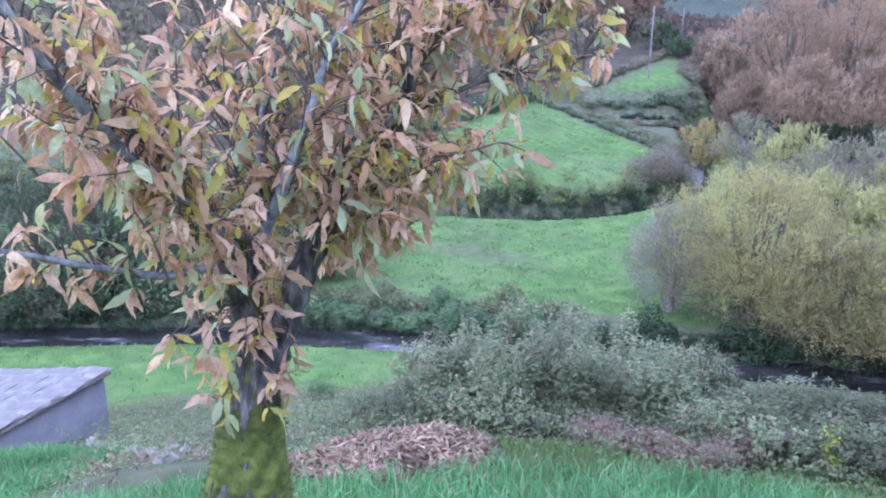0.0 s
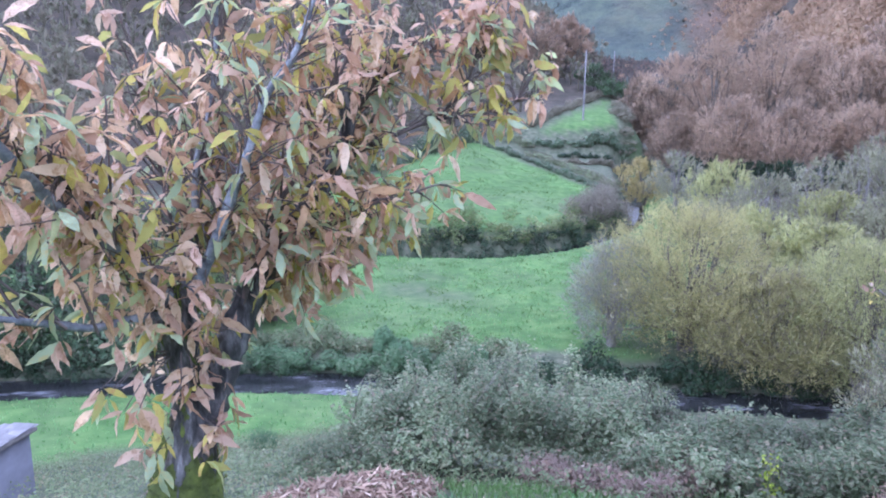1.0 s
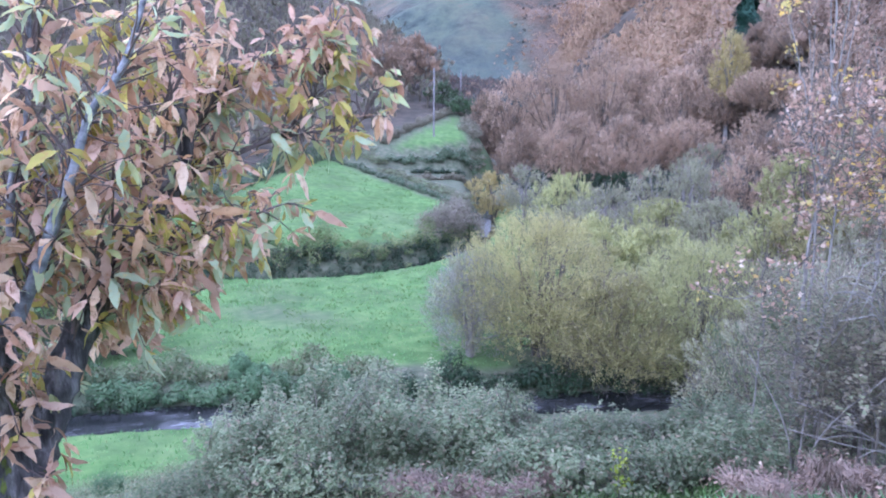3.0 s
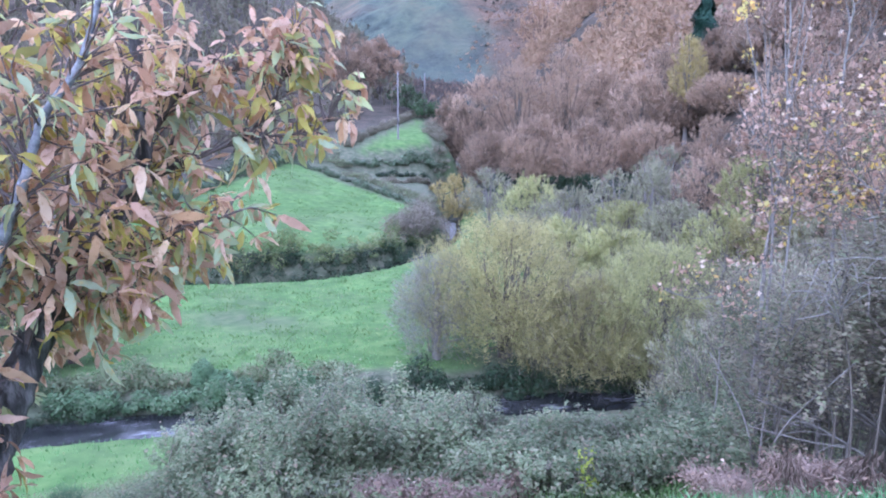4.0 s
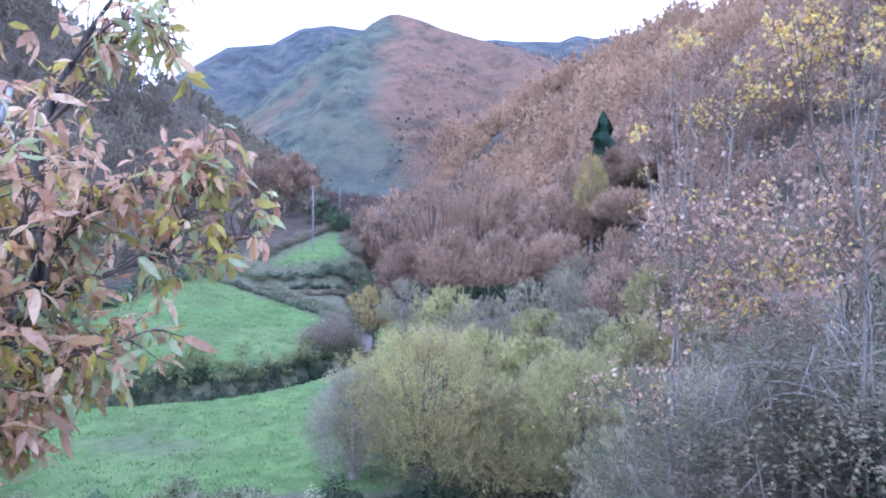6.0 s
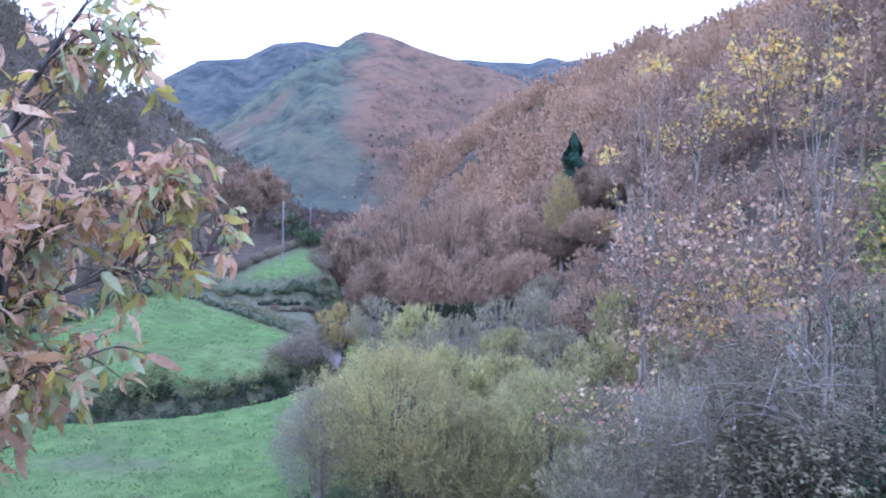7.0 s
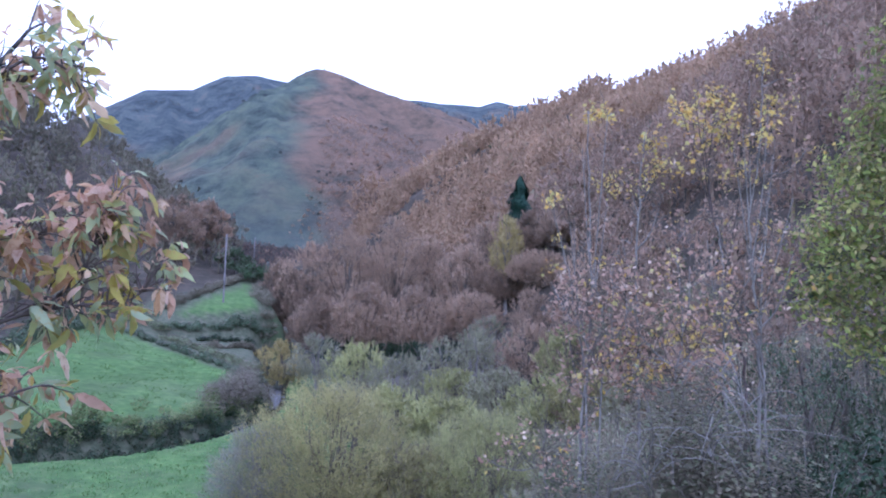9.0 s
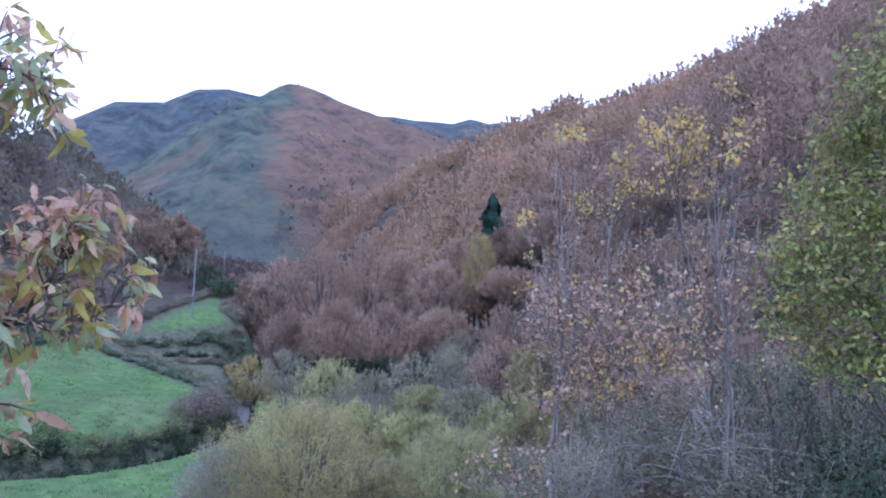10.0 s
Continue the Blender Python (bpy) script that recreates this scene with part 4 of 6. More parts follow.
hedge("hedge", "brown scrub falling away beside the pole meadow", SPURWOOD, np.column_stack([34.0 + 0.25 * (ys2 - 100), ys2]), 1.6, 1.8, 6000, 0.3, TWIG, 600)
xs = np.arange(23, 36, 1.0)
hedge("hedge", "dark bramble line between two terraces", DARKBANK, np.column_stack([xs, 91 + 0.22 * (xs - 20)]), 0.9, 0.8, 3500, 0.24)
xs = np.arange(-9, 13, 0.7)
hedge("hedge", "dark scrub at the top of the sloping field", IVY, np.column_stack([xs, 80.5 + (xs - 2) * 2.05]), 2.6, 1.8, 9000, 0.34, TWIG, 900)
xs = np.arange(-5.5, 4.5, 0.6)
hedge("bank_plants", "fresh green creepers hanging over the stream bank", BANKGREEN, np.column_stack([xs, brook(xs) + 1.45]), 1.2, 0.8, 11000, 0.15)
xs = np.arange(-11, 6.5, 0.7)
hedge("bank_plants", "dry olive weeds along the meadow's stream edge", WEED, np.column_stack([xs, brook(xs) + 3.1]), 1.2, 1.0, 10000, 0.17, TWIG, 800)
xs = np.arange(-30, -6.5, 0.8)
hedge("hedge", "dark tangled shrubs on the far bank of the stream", IVY, np.column_stack([xs, brook(xs) + 2.2]), 4.2, 1.8, 15000, 0.22, TWIG, 1500)
hedge("bush", "dark green round bush on the stream bank", BROOM, [(0.05, 30.3), (0.5, 30.4), (-0.4, 30.3)], 1.9, 0.8, 4200, 0.13, lumps=5, fine=0.55)

# added scrub whose near-black colour gives the shaded hollow under the willows
xs = np.arange(8.5, 26, 0.7)
hedge("hedge", "low scrub at the water, coloured near-black as the shade under the willows", DARKBANK, np.column_stack([xs, brook(xs) + 1.7]), 1.4, 0.9, 12000, 0.16, DARKTWIG, 900)
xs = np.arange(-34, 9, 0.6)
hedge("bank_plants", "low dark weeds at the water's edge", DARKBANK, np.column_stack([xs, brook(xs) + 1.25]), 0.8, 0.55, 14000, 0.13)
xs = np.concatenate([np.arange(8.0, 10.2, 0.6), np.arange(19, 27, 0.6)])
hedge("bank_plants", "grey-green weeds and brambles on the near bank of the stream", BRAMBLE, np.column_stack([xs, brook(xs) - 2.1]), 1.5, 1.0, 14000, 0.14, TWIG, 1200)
# second row closer to the water, again shade put into leaf colour
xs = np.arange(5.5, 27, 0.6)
hedge("bank_plants", "overhanging scrub with the willows' shade put into its dark colour", DARKBANK, np.column_stack([xs, brook(xs) + 1.2]), 1.0, 0.7, 12000, 0.14, DARKTWIG, 700)
# bramble thicket on the near slope
def heap_height(x, y):
    """A heap, highest in its middle and sloping down towards the terrace."""
    h = np.interp(math.degrees(math.atan2(x, y)), (-9, -5, -1, 4, 11, 16, 20, 27, 34, 42), (0.35, 0.75, 1.3, 1.95, 2.2, 1.95, 1.55, 1.15, 1.15, 1.45))
    return float(h) * float(np.interp(math.hypot(x, y), (7.8, 9.5, 10.8), (0.5, 0.85, 1.0)))


bl = [spot(b + rng.uniform(-1, 1), d)[:2] for b in np.arange(-8, 23.5, 2.4) for d in (8.5, 9.6, 10.7) if b > -2 or d > 9]
hedge("bramble_thicket", "large grey-green bramble thicket on the slope", BRAMBLE, bl, heap_height, 0.9, 66000, 0.057, TWIG, 1800, lumps=4, fine=0.62, spray=True)
bl = [spot(b + rng.uniform(-1, 1), d)[:2] for b in np.arange(25, 43, 2.2) for d in (8.2, 9.2, 10.0, 10.8)]
hedge("bramble_thicket", "low grey-green brambles spreading over the slope", BRAMBLE, bl, heap_height, 0.85, 46000, 0.057, TWIG, 1300, lumps=4, fine=0.62, spray=True)
bl = [spot(b, d)[:2] for b, d in ((58, 8.8), (62, 8.6), (66, 8.4), (70, 8.2), (61, 9.6), (66, 9.6))]
hedge("bramble_thicket", "dark green ivy and brambles below the saplings", DARKBANK, bl, 2.2, 0.9, 18000, 0.075, TWIG, 2000)

bl = [spot(b, d)[:2] for b, d in ((17, 7.4), (19.5, 7.3), (22, 7.3), (24.5, 7.5), (14, 7.7))]
hedge("dead_brambles", "tangle of dry purplish-brown bramble stems", LITTER, bl, 0.5, 0.5, 900, 0.06, CANE, 4200)
bl = [spot(b, d)[:2] for b, d in ((44, 7.0), (47, 6.9), (50, 6.8), (46, 7.5), (49, 7.4), (53, 6.9), (41.5, 7.3))]
hedge("dead_brambles", "dry reddish-brown bracken and stems on the slope", LITTER, bl, 0.5, 0.6, 1600, 0.06, CANE, 3800)
canes = thing("bramble_canes", "long arching bare bramble canes over the thicket", "bramble")
for i in range(46):
    b, d = rng.uniform(-3, 40), rng.uniform(8.8, 11.6)
    p = spot(b, d)
    p[2] = at_ground(p[0], p[1]) + (1.35 if b < 23 else 0.7)
    e = ball(1)[0] * [1, 1, 0]
    q = rng.uniform(0.4, 1.0)
    so = Soup()
    tube(so, spline([p - (0, 0, 0.4), p + e * q * 0.4 + (0, 0, 0.25 * q), p + e * q + (0, 0, -0.05)], 8), 0.006, 0.003, 5)
    part("cane", so, TWIG, canes, smooth=True)

# rough weeds on the slope down to the meadow
so = Soup()
n = 110000
q = np.column_stack([rng.uniform(-14, 14, n), rng.uniform(5.5, 23, n)])
uu = 0.978 * q[:, 1] + 0.15 * np.maximum(q[:, 0], 0) + 0.208 * np.maximum(-q[:, 0], 0)
keep = (uu > 5.5) & (uu < 22.3 + rng.normal(0, 0.4, n)) & (cover(q[:, 0], q[:, 1]) < 0.6) & ~((q[:, 0] < -5.6) & (q[:, 1] > 7.4) & (q[:, 1] < 12.6))
q, uu = q[keep], uu[keep]
lump = 0.12 + 0.22 * np.clip(0.5 + 0.5 * vnoise(q[:, 0], q[:, 1], 0.8, 5), 0, 1.2)
cards(so, np.column_stack([q, land(q[:, 0], q[:, 1]) + lump * rng.random(len(q)) * 1.6]), ball(len(q)) + [0, 0, 0.8], rng.uniform(0.03, 0.08, len(q)), 0.5, True)
wme = so.mesh("undergrowth")
wme.materials.append(WEED)
tagged(new("undergrowth", wme), "rough grey-green weeds covering the slope", "weeds", kind="stuff")


# grass of the near terrace
def blades(name, label, n, xlim, ylim, test, hlo, hhi, wid, mat):
    q = np.column_stack([rng.uniform(*xlim, n), rng.uniform(*ylim, n)])
    q = q[test(q[:, 0], q[:, 1])]
    n = len(q)
    p = np.column_stack([q, land(q[:, 0], q[:, 1]) - 0.01])
    h = rng.uniform(hlo, hhi, n)[:, None]
    bend = rng.normal(0, 0.35, (n, 2))
    a = rng.random(n) * 2 * np.pi
    side = np.column_stack([np.cos(a), np.sin(a), np.zeros(n)]) * wid * rng.uniform(0.6, 1.3, (n, 1))
    m = p + np.column_stack([bend * 0.35, np.ones(n)]) * h * 0.55
    t = p + np.column_stack([bend, np.full(n, 0.95)]) * h
    v = np.stack([p - side, p + side, m + side * 0.8, m - side * 0.8, t], 1).reshape(-1, 3)
    k = np.arange(n)[:, None] * 5
    me = raw_mesh(name, v, np.concatenate([k + [0, 1, 2], k + [0, 2, 3], k + [3, 2, 4]]))
    me.materials.append(mat)
    return tagged(new(name, me), label, "grass", kind="stuff")


def ufun(x, y):
    return 0.978 * y + 0.15 * np.maximum(x, 0) + 0.208 * np.maximum(-x, 0)


blades("grass", "long bright green grass on the edge of the terrace", 52000, (-6, 9), (1.5, 8), lambda x, y: (ufun(x, y) < 5.9 + 0.5 * vnoise(x, y, 0.9)) & (ufun(x, y) > 2.2) & ((x > -0.9) | (ufun(x, y) < 5.3)), 0.08, 0.28, 0.007, TERRACE_BLADE)
blades("grass", "thin grass and weeds between terrace and thicket", 16000, (-0.5, 7), (4.5, 9), lambda x, y: (ufun(x, y) > 5.6) & (ufun(x, y) < 7.6 + 0.6 * vnoise(x, y, 0.8)) & ((x > 0.7) | (ufun(x, y) > 7.2)), 0.06, 0.2, 0.007, TUFT)
blades("grass", "short green grass of the terrace", 9000, (-5, 5), (-4, 2.3), lambda x, y: ufun(x, y) <= 2.25, 0.05, 0.14, 0.008, TERRACE_BLADE)
blades("grass", "short bright green grass beside the shed", 40000, (-9, -1.6), (3.5, 11), lambda x, y: (cover(x, y) > 0.5), 0.08, 0.2, 0.007, TERRACE_BLADE)
blades("meadow_grass", "short grass of the mown meadows", 26000, (-26, 22), (21, 52), lambda x, y: (cover(x, y) > 0.7), 0.05, 0.16, 0.02, BLADE)


blades("grass_tufts", "dark ungrazed tufts in the lower meadow", 30000, (-16, 20), (31, 54), lambda x, y: (cover(x, y) > 0.4) & (vnoise(x, y, 0.9, 6) > 0.3), 0.05, 0.15, 0.03, TUFT)
blades("grass_tufts", "dark ungrazed tufts in the sloping field", 26000, (-20, 24), (56, 100), lambda x, y: (cover(x, y) > 0.7) & (vnoise(x, y, 1.1, 9) > 0.3), 0.05, 0.16, 0.05, TUFT)

# dead leaves and cuttings
def litter(name, label, n, test, xlim, ylim, heap, size):
    q = np.column_stack([rng.uniform(*xlim, n), rng.uniform(*ylim, n)])
    q = q[test(q[:, 0], q[:, 1])]
    n = len(q)
    so = Soup()
    cards(so, np.column_stack([q, land(q[:, 0], q[:, 1]) + 0.02 + heap(q[:, 0], q[:, 1]) * rng.random(n)]), ball(n) * 0.9 + [0, 0, 1], size * rng.uniform(0.5, 1.4, n), 0.17)
    me = so.mesh(name)
    me.materials.append(LITTER)
    return tagged(new(name, me), label, "dead leaves", kind="stuff")


litter("leaf_heap", "heap of dry brown chestnut leaves and twigs", 13000, lambda x, y: ((x + 0.55) / 1.1) ** 2 + ((y - 6.6) / 0.95) ** 2 < 1 + 0.3 * vnoise(x, y, 0.6), (-2.2, 1.2), (5.3, 8.2),
       lambda x, y: 0.30 * np.clip(1 - ((x + 0.4) / 1.2) ** 2 - ((y - 6.7) / 1.1) ** 2, 0, 1), 0.15)
litter("fallen_leaves", "scattered brown leaves on the slope", 2500, lambda x, y: (ufun(x, y) > 4.6) & (ufun(x, y) < 8.5) & (vnoise(x, y, 1.2, 3) > -0.1), (-3.5, 8), (3, 9), lambda x, y: 0.12 + 0 * x, 0.12)


# utility poles
def pole(b, d, h, label):
    x, y, _ = spot(b, d)
    so = Soup()
    tube(so, [(0, 0, -0.5), (0, 0, h * 0.3), (0, 0, h * 0.6), (0, 0, h)], 0.13, 0.08, 12, 0.02)
    me = so.mesh("utility_pole", True)
    me.materials.append(POLEMAT)
    ob = new("utility_pole", me)
    ob.location = (x, y, at_ground(x, y))
    tagged(ob, label, "pole", "utility poles")


pole(15.5, 105, 9.6, "tall grey wooden utility pole standing in the small meadow")
pole(17.6, 150, 9.0, "distant grey utility pole above the stream")


# the slate-roofed shed
def box(soup, lo, hi):
    lo, hi = np.asarray(lo, float), np.asarray(hi, float)
    v = np.array([[(lo, hi)[i][0], (lo, hi)[j][1], (lo, hi)[k][2]] for i in (0, 1) for j in (0, 1) for k in (0, 1)])
    soup.add(v, [(0, 1, 3), (0, 3, 2), (4, 6, 7), (4, 7, 5), (0, 4, 5), (0, 5, 1), (2, 3, 7), (2, 7, 6), (0, 2, 6), (0, 6, 4), (1, 5, 7), (1, 7, 3)])


shed = thing("shed", "low grey cement shed with a stone-slate roof", "shed", (-6.05, 12.05, -3.98))
shed.rotation_euler = (0, 0, radians(-17))
SW, SD, SH, TILT = 4.6, 4.4, 2.3, 0.16
for nm, lo, hi in (("wall", (-0.32, -SD, -SH), (-0.10, -0.12, -0.10)), ("wall", (-SW, -SD, -SH), (-0.32, -SD + 0.22, -0.10)), ("wall", (-SW, -0.34, -SH), (-0.32, -0.12, -0.10)), ("wall", (-SW - 0.22, -SD, -SH), (-SW, -0.12, -0.10))):
    so = Soup()
    box(so, lo, hi)
    so.v[0][:, 2] += TILT * so.v[0][:, 0]
    part(nm, so, RENDERWALL, shed)
so = Soup()
box(so, (-SW - 0.25, -SD - 0.1, -0.10), (-0.02, -0.02, -0.045))
so.v[0][:, 2] += TILT * so.v[0][:, 0]
roof_deck = part("roof_deck", so, STONE, shed)

# saplings on the slope beside the terrace
def leafy(name, label, category, base, stems, lobes, leaf, bark, n, size, twigs, group="", card="lobed", thick=0.4):
    """A tree given by its stems [(points, radius)] and leaf lobes, all relative to its base."""
    top = thing(name, label, category, base, group)
    for i, (pts, r) in enumerate(stems):
        so = Soup()
        p = spline(pts, 12)
        p[1:-1] += rng.normal(0, 0.012 + r * 0.4, (10, 3))
        tube(so, p, r, r * 0.25, 7 if r > 0.02 else 5)
        part("trunk" if i == 0 else "limb", so, bark, top, smooth=True)
    if twigs:
        so = Soup()
        p, d = lobe_points(lobes, twigs, 0.5)
        sprays(so, p - d * 0.2, d + 0.8 * ball(twigs) + [0, 0, 0.4], rng.uniform(0.25, 0.6, twigs), 0.0035)
        tagged(part("twig_mass", so, bark, top), kind="stuff")
    for lf, share in leaf:
        so = Soup()
        m = int(n * share)
        p, d = lobe_points(lobes, m, thick)
        (stars if card == "lobed" else cards)(so, p, d + 0.9 * ball(m) + [0, 0, 0.3], size * rng.uniform(0.6, 1.35, m))
        part("crown", so, lf, top)
    return top


def stars(soup, p, nrm, size):
    """Lobed leaves: seven-pointed cups."""
    n = len(p)
    nrm = unit(nrm)
    r = rng.standard_normal((n, 3))
    a = unit(r - (r * nrm).sum(1, keepdims=True) * nrm)
    b = np.cross(nrm, a)
    s = np.broadcast_to(size, n)[:, None] * 0.5
    narrow, cup = rng.uniform(0.45, 1.0, (n, 1)), rng.uniform(-0.5, 0.9, (n, 1))
    ring = []
    for k in range(10):
        t = 2 * math.pi * k / 10
        q = (1.0 if k % 2 == 0 else 0.5) * rng.uniform(0.65, 1.15, (n, 1))
        ring.append(p + (a * math.cos(t) + b * narrow * math.sin(t)) * s * q + nrm * s * cup * (q - 0.5))
    v = np.stack([p] + ring, 1).reshape(-1, 3)
    k = np.arange(n)[:, None] * 11
    soup.add(v, np.concatenate([k + [0, 1 + i, 1 + (i + 1) % 10] for i in range(10)]))


def rel(base, b, d, el):
    """Place relative to base of a point at bearing b, level distance d, seen el degrees over the eye's level."""
    return spot(b, d, 1.6 + d * math.tan(radians(el))) - base


def ground_spot(b, d):
    p = spot(b, d)
    p[2] = at_ground(p[0], p[1])
    return p


SAP = "saplings on the slope"


def sapling(label, b, d, line, radius, forks, tufts, bark=None):
    """A thin tree. line and forks: (bearing, elevation); forks: (share of the trunk, end, radius); tufts of leaves: (bearing, elevation, reach, leaves, share of gold)."""
    base = ground_spot(b, d)
    top = thing("maple_sapling", label, "tree", base, SAP)
    bark = bark or PALE
    main = spline([np.array((0, 0, -0.2))] + [rel(base, bb, d, e) for bb, e in line], 60)
    main[2:] += np.cumsum(rng.normal(0, 0.010, (58, 3)), 0)
    so = Soup()
    tube(so, main, radius * 0.75, 0.005, 8)
    part("trunk", so, bark, top, smooth=True)
    wood_lines = [main[14:]]
    for share, (bb, e), r in forks:
        a = main[int(share * 59)]
        q = rel(base, bb, d + rng.normal(0, 0.25), e)
        ln = spline([a, a * 0.55 + q * 0.45 + [0, 0, -0.10 * np.linalg.norm(q - a)] + rng.normal(0, 0.03, 3), q], 24)
        so = Soup()
        tube(so, ln, r, 0.004, 6)
        part("limb", so, bark, top, smooth=True)
        wood_lines.append(ln)
    # short bare side shoots
    fine = Soup()
    for ln in wood_lines:
        for i in range(len(ln) // 2):
            a = ln[rng.integers(4, len(ln))]
            e = unit(ball(1)[0] * [1, 1, 0.3] + [0, 0, 0.9])
            q = rng.uniform(0.15, 0.6)
            tube(fine, spline([a, a + e * q * 0.5 + rng.normal(0, 0.02, 3), a + e * q + (0, 0, 0.12 * q)], 5), 0.0045, 0.002, 4)
    leaf_p = {True: [], False: []}
    joints = np.concatenate(wood_lines)
    for bb, e, reach, count, gold in tufts:
        c = rel(base, bb, d + rng.normal(0, 0.25), e)
        low = joints[joints[:, 2] < c[2] + 0.1]
        low = low if len(low) else joints
        a = low[np.argmin(np.linalg.norm(low - c, axis=1) + 0.4 * np.abs(low[:, 2] - (c[2] - 0.35)))]
        so = Soup()
        tube(so, spline([a, (a + c) / 2 + rng.normal(0, 0.05, 3) + (0, 0, -0.03), c], 8), 0.007, 0.003, 5)
        part("branch", so, bark if rng.random() < 0.5 else TWIG, top, smooth=True)
        count = int(count * (3.2 if gold > 0.7 else 2.1))
        for m in range(max(3, count // 5)):
            e2 = ball(1)[0] * [1, 1, 0.75] * reach * rng.uniform(0.4, 1.15)
            tube(fine, spline([c, c + e2 * 0.5 + rng.normal(0, 0.02, 3), c + e2], 5), 0.004, 0.002, 4)
            leaf_p[bool(rng.random() < gold)] += [c + e2 * rng.uniform(0.5, 1.1) + rng.normal(0, 0.07, 3) for _ in range(max(1, round(count / max(3, count // 5))))]
    tagged(part("twig_mass", fine, TWIG, top), kind="stuff")
    for flag, mat in ((True, GOLD), (False, MAPLE_BROWN)):
        if leaf_p[flag]:
            q = np.array(leaf_p[flag])
            so = Soup()
            stars(so, q, ball(len(q)) + [0, -0.3, 0.4], 0.08 * rng.uniform(0.5, 1.4, len(q)))
            part("crown", so, mat, top)


def mass(count, b0, b1, e0, e1, leaves, gold, reach=0.34):
    """Uneven tufts spread over a stretch of bearings and elevations."""
    return tuple((b0 + (b1 - b0) * ((i * 0.618 + 0.1 * rng.random()) % 1), e0 + (e1 - e0) * ((i + rng.random()) / count), reach, leaves, gold) for i in range(count))


sapling("pale slender sapling with two yellow-green leaf tufts at its tips", 43.5, 9.9, ((43.6, -14), (43.9, -7), (44.6, 0), (44.3, 7), (44.1, 14.8)), 0.040,
        ((0.55, (45.3, 14.4), 0.016), (0.50, (42.4, 7.5), 0.013), (0.62, (45.5, 9.0), 0.013), (0.45, (46.4, 4.5), 0.013), (0.70, (43.4, 12.0), 0.010), (0.40, (42.2, 0.5), 0.012)),
        ((44.1, 14.7, 0.16, 15, 1.0), (45.2, 14.6, 0.16, 14, 1.0), (45.4, 9.2, 0.20, 22, 0.9), (46.4, 9.3, 0.2, 20, 0.7), (44.4, 6.5, 0.2, 8, 0.1), (42.8, -6.0, 0.35, 14, 0.3), (43.4, -9.5, 0.35, 12, 0.2), (45.0, -8, 0.3, 12, 0.4)))
sapling("leaning pale sapling with a leafy tip", 44.2, 9.6, ((44.3, -8), (43.9, -4), (42.7, 2), (41.4, 8.2)), 0.024, ((0.7, (42.9, 6.5), 0.009), (0.6, (41.2, 1.5), 0.010), (0.5, (45.2, 1.0), 0.010)),
        ((41.4, 8.2, 0.15, 12, 0.8), (41.5, 5.0, 0.15, 7, 0.6), (41.3, 2.6, 0.15, 6, 0.9), (41.0, 0.0, 0.3, 12, 0.05), (41.6, -2.0, 0.35, 16, 0.05), (42.6, 0.2, 0.35, 18, 0.05)))
sapling("sapling with dry pinkish-brown leaves", 45.6, 9.2, ((45.4, -8), (45.9, -3), (45.4, 3)), 0.022, ((0.5, (43.2, -1.0), 0.010), (0.5, (47.6, 0.5), 0.010), (0.65, (44.5, 2.5), 0.009)), mass(26, 42.6, 48.2, -6.5, 3.0, 17, 0.08))
sapling("tall pale sapling ending in yellow tufts", 48.4, 9.7, ((48.3, -10), (48.2, -4), (47.9, 4), (47.9, 9), (48.5, 12.4)), 0.034,
        ((0.68, (46.9, 9.5), 0.011), (0.6, (49.6, 8.5), 0.012), (0.74, (48.9, 10.0), 0.009), (0.5, (46.6, 5.0), 0.010)),
        ((48.5, 12.2, 0.2, 22, 0.97), (48.9, 10.6, 0.22, 24, 0.95), (48.3, 9.4, 0.25, 16, 0.6), (49.9, 10.2, 0.25, 14, 0.6), (46.9, 11.6, 0.15, 6, 0.2), (47.3, 5.5, 0.3, 6, 0.2), (49.4, 5.0, 0.3, 6, 0.2)))
sapling("sapling with russet and yellow-tipped leaves", 50.3, 9.0, ((50.3, -9), (50.2, -5), (50.6, -1), (50.2, 4)), 0.020, ((0.55, (47.4, -1.5), 0.010), (0.55, (53.4, -0.5), 0.010), (0.7, (51.6, 3.0), 0.009)),
        mass(34, 46.8, 54.6, -6.5, 3.0, 18, 0.2) + ((51.4, -2.0, 0.28, 34, 0.9), (48.0, -3.6, 0.25, 20, 0.75), (45.4, -4.6, 0.25, 18, 0.6), (50.0, -4.8, 0.3, 22, 0.6), (53.4, -4.5, 0.3, 18, 0.5)))
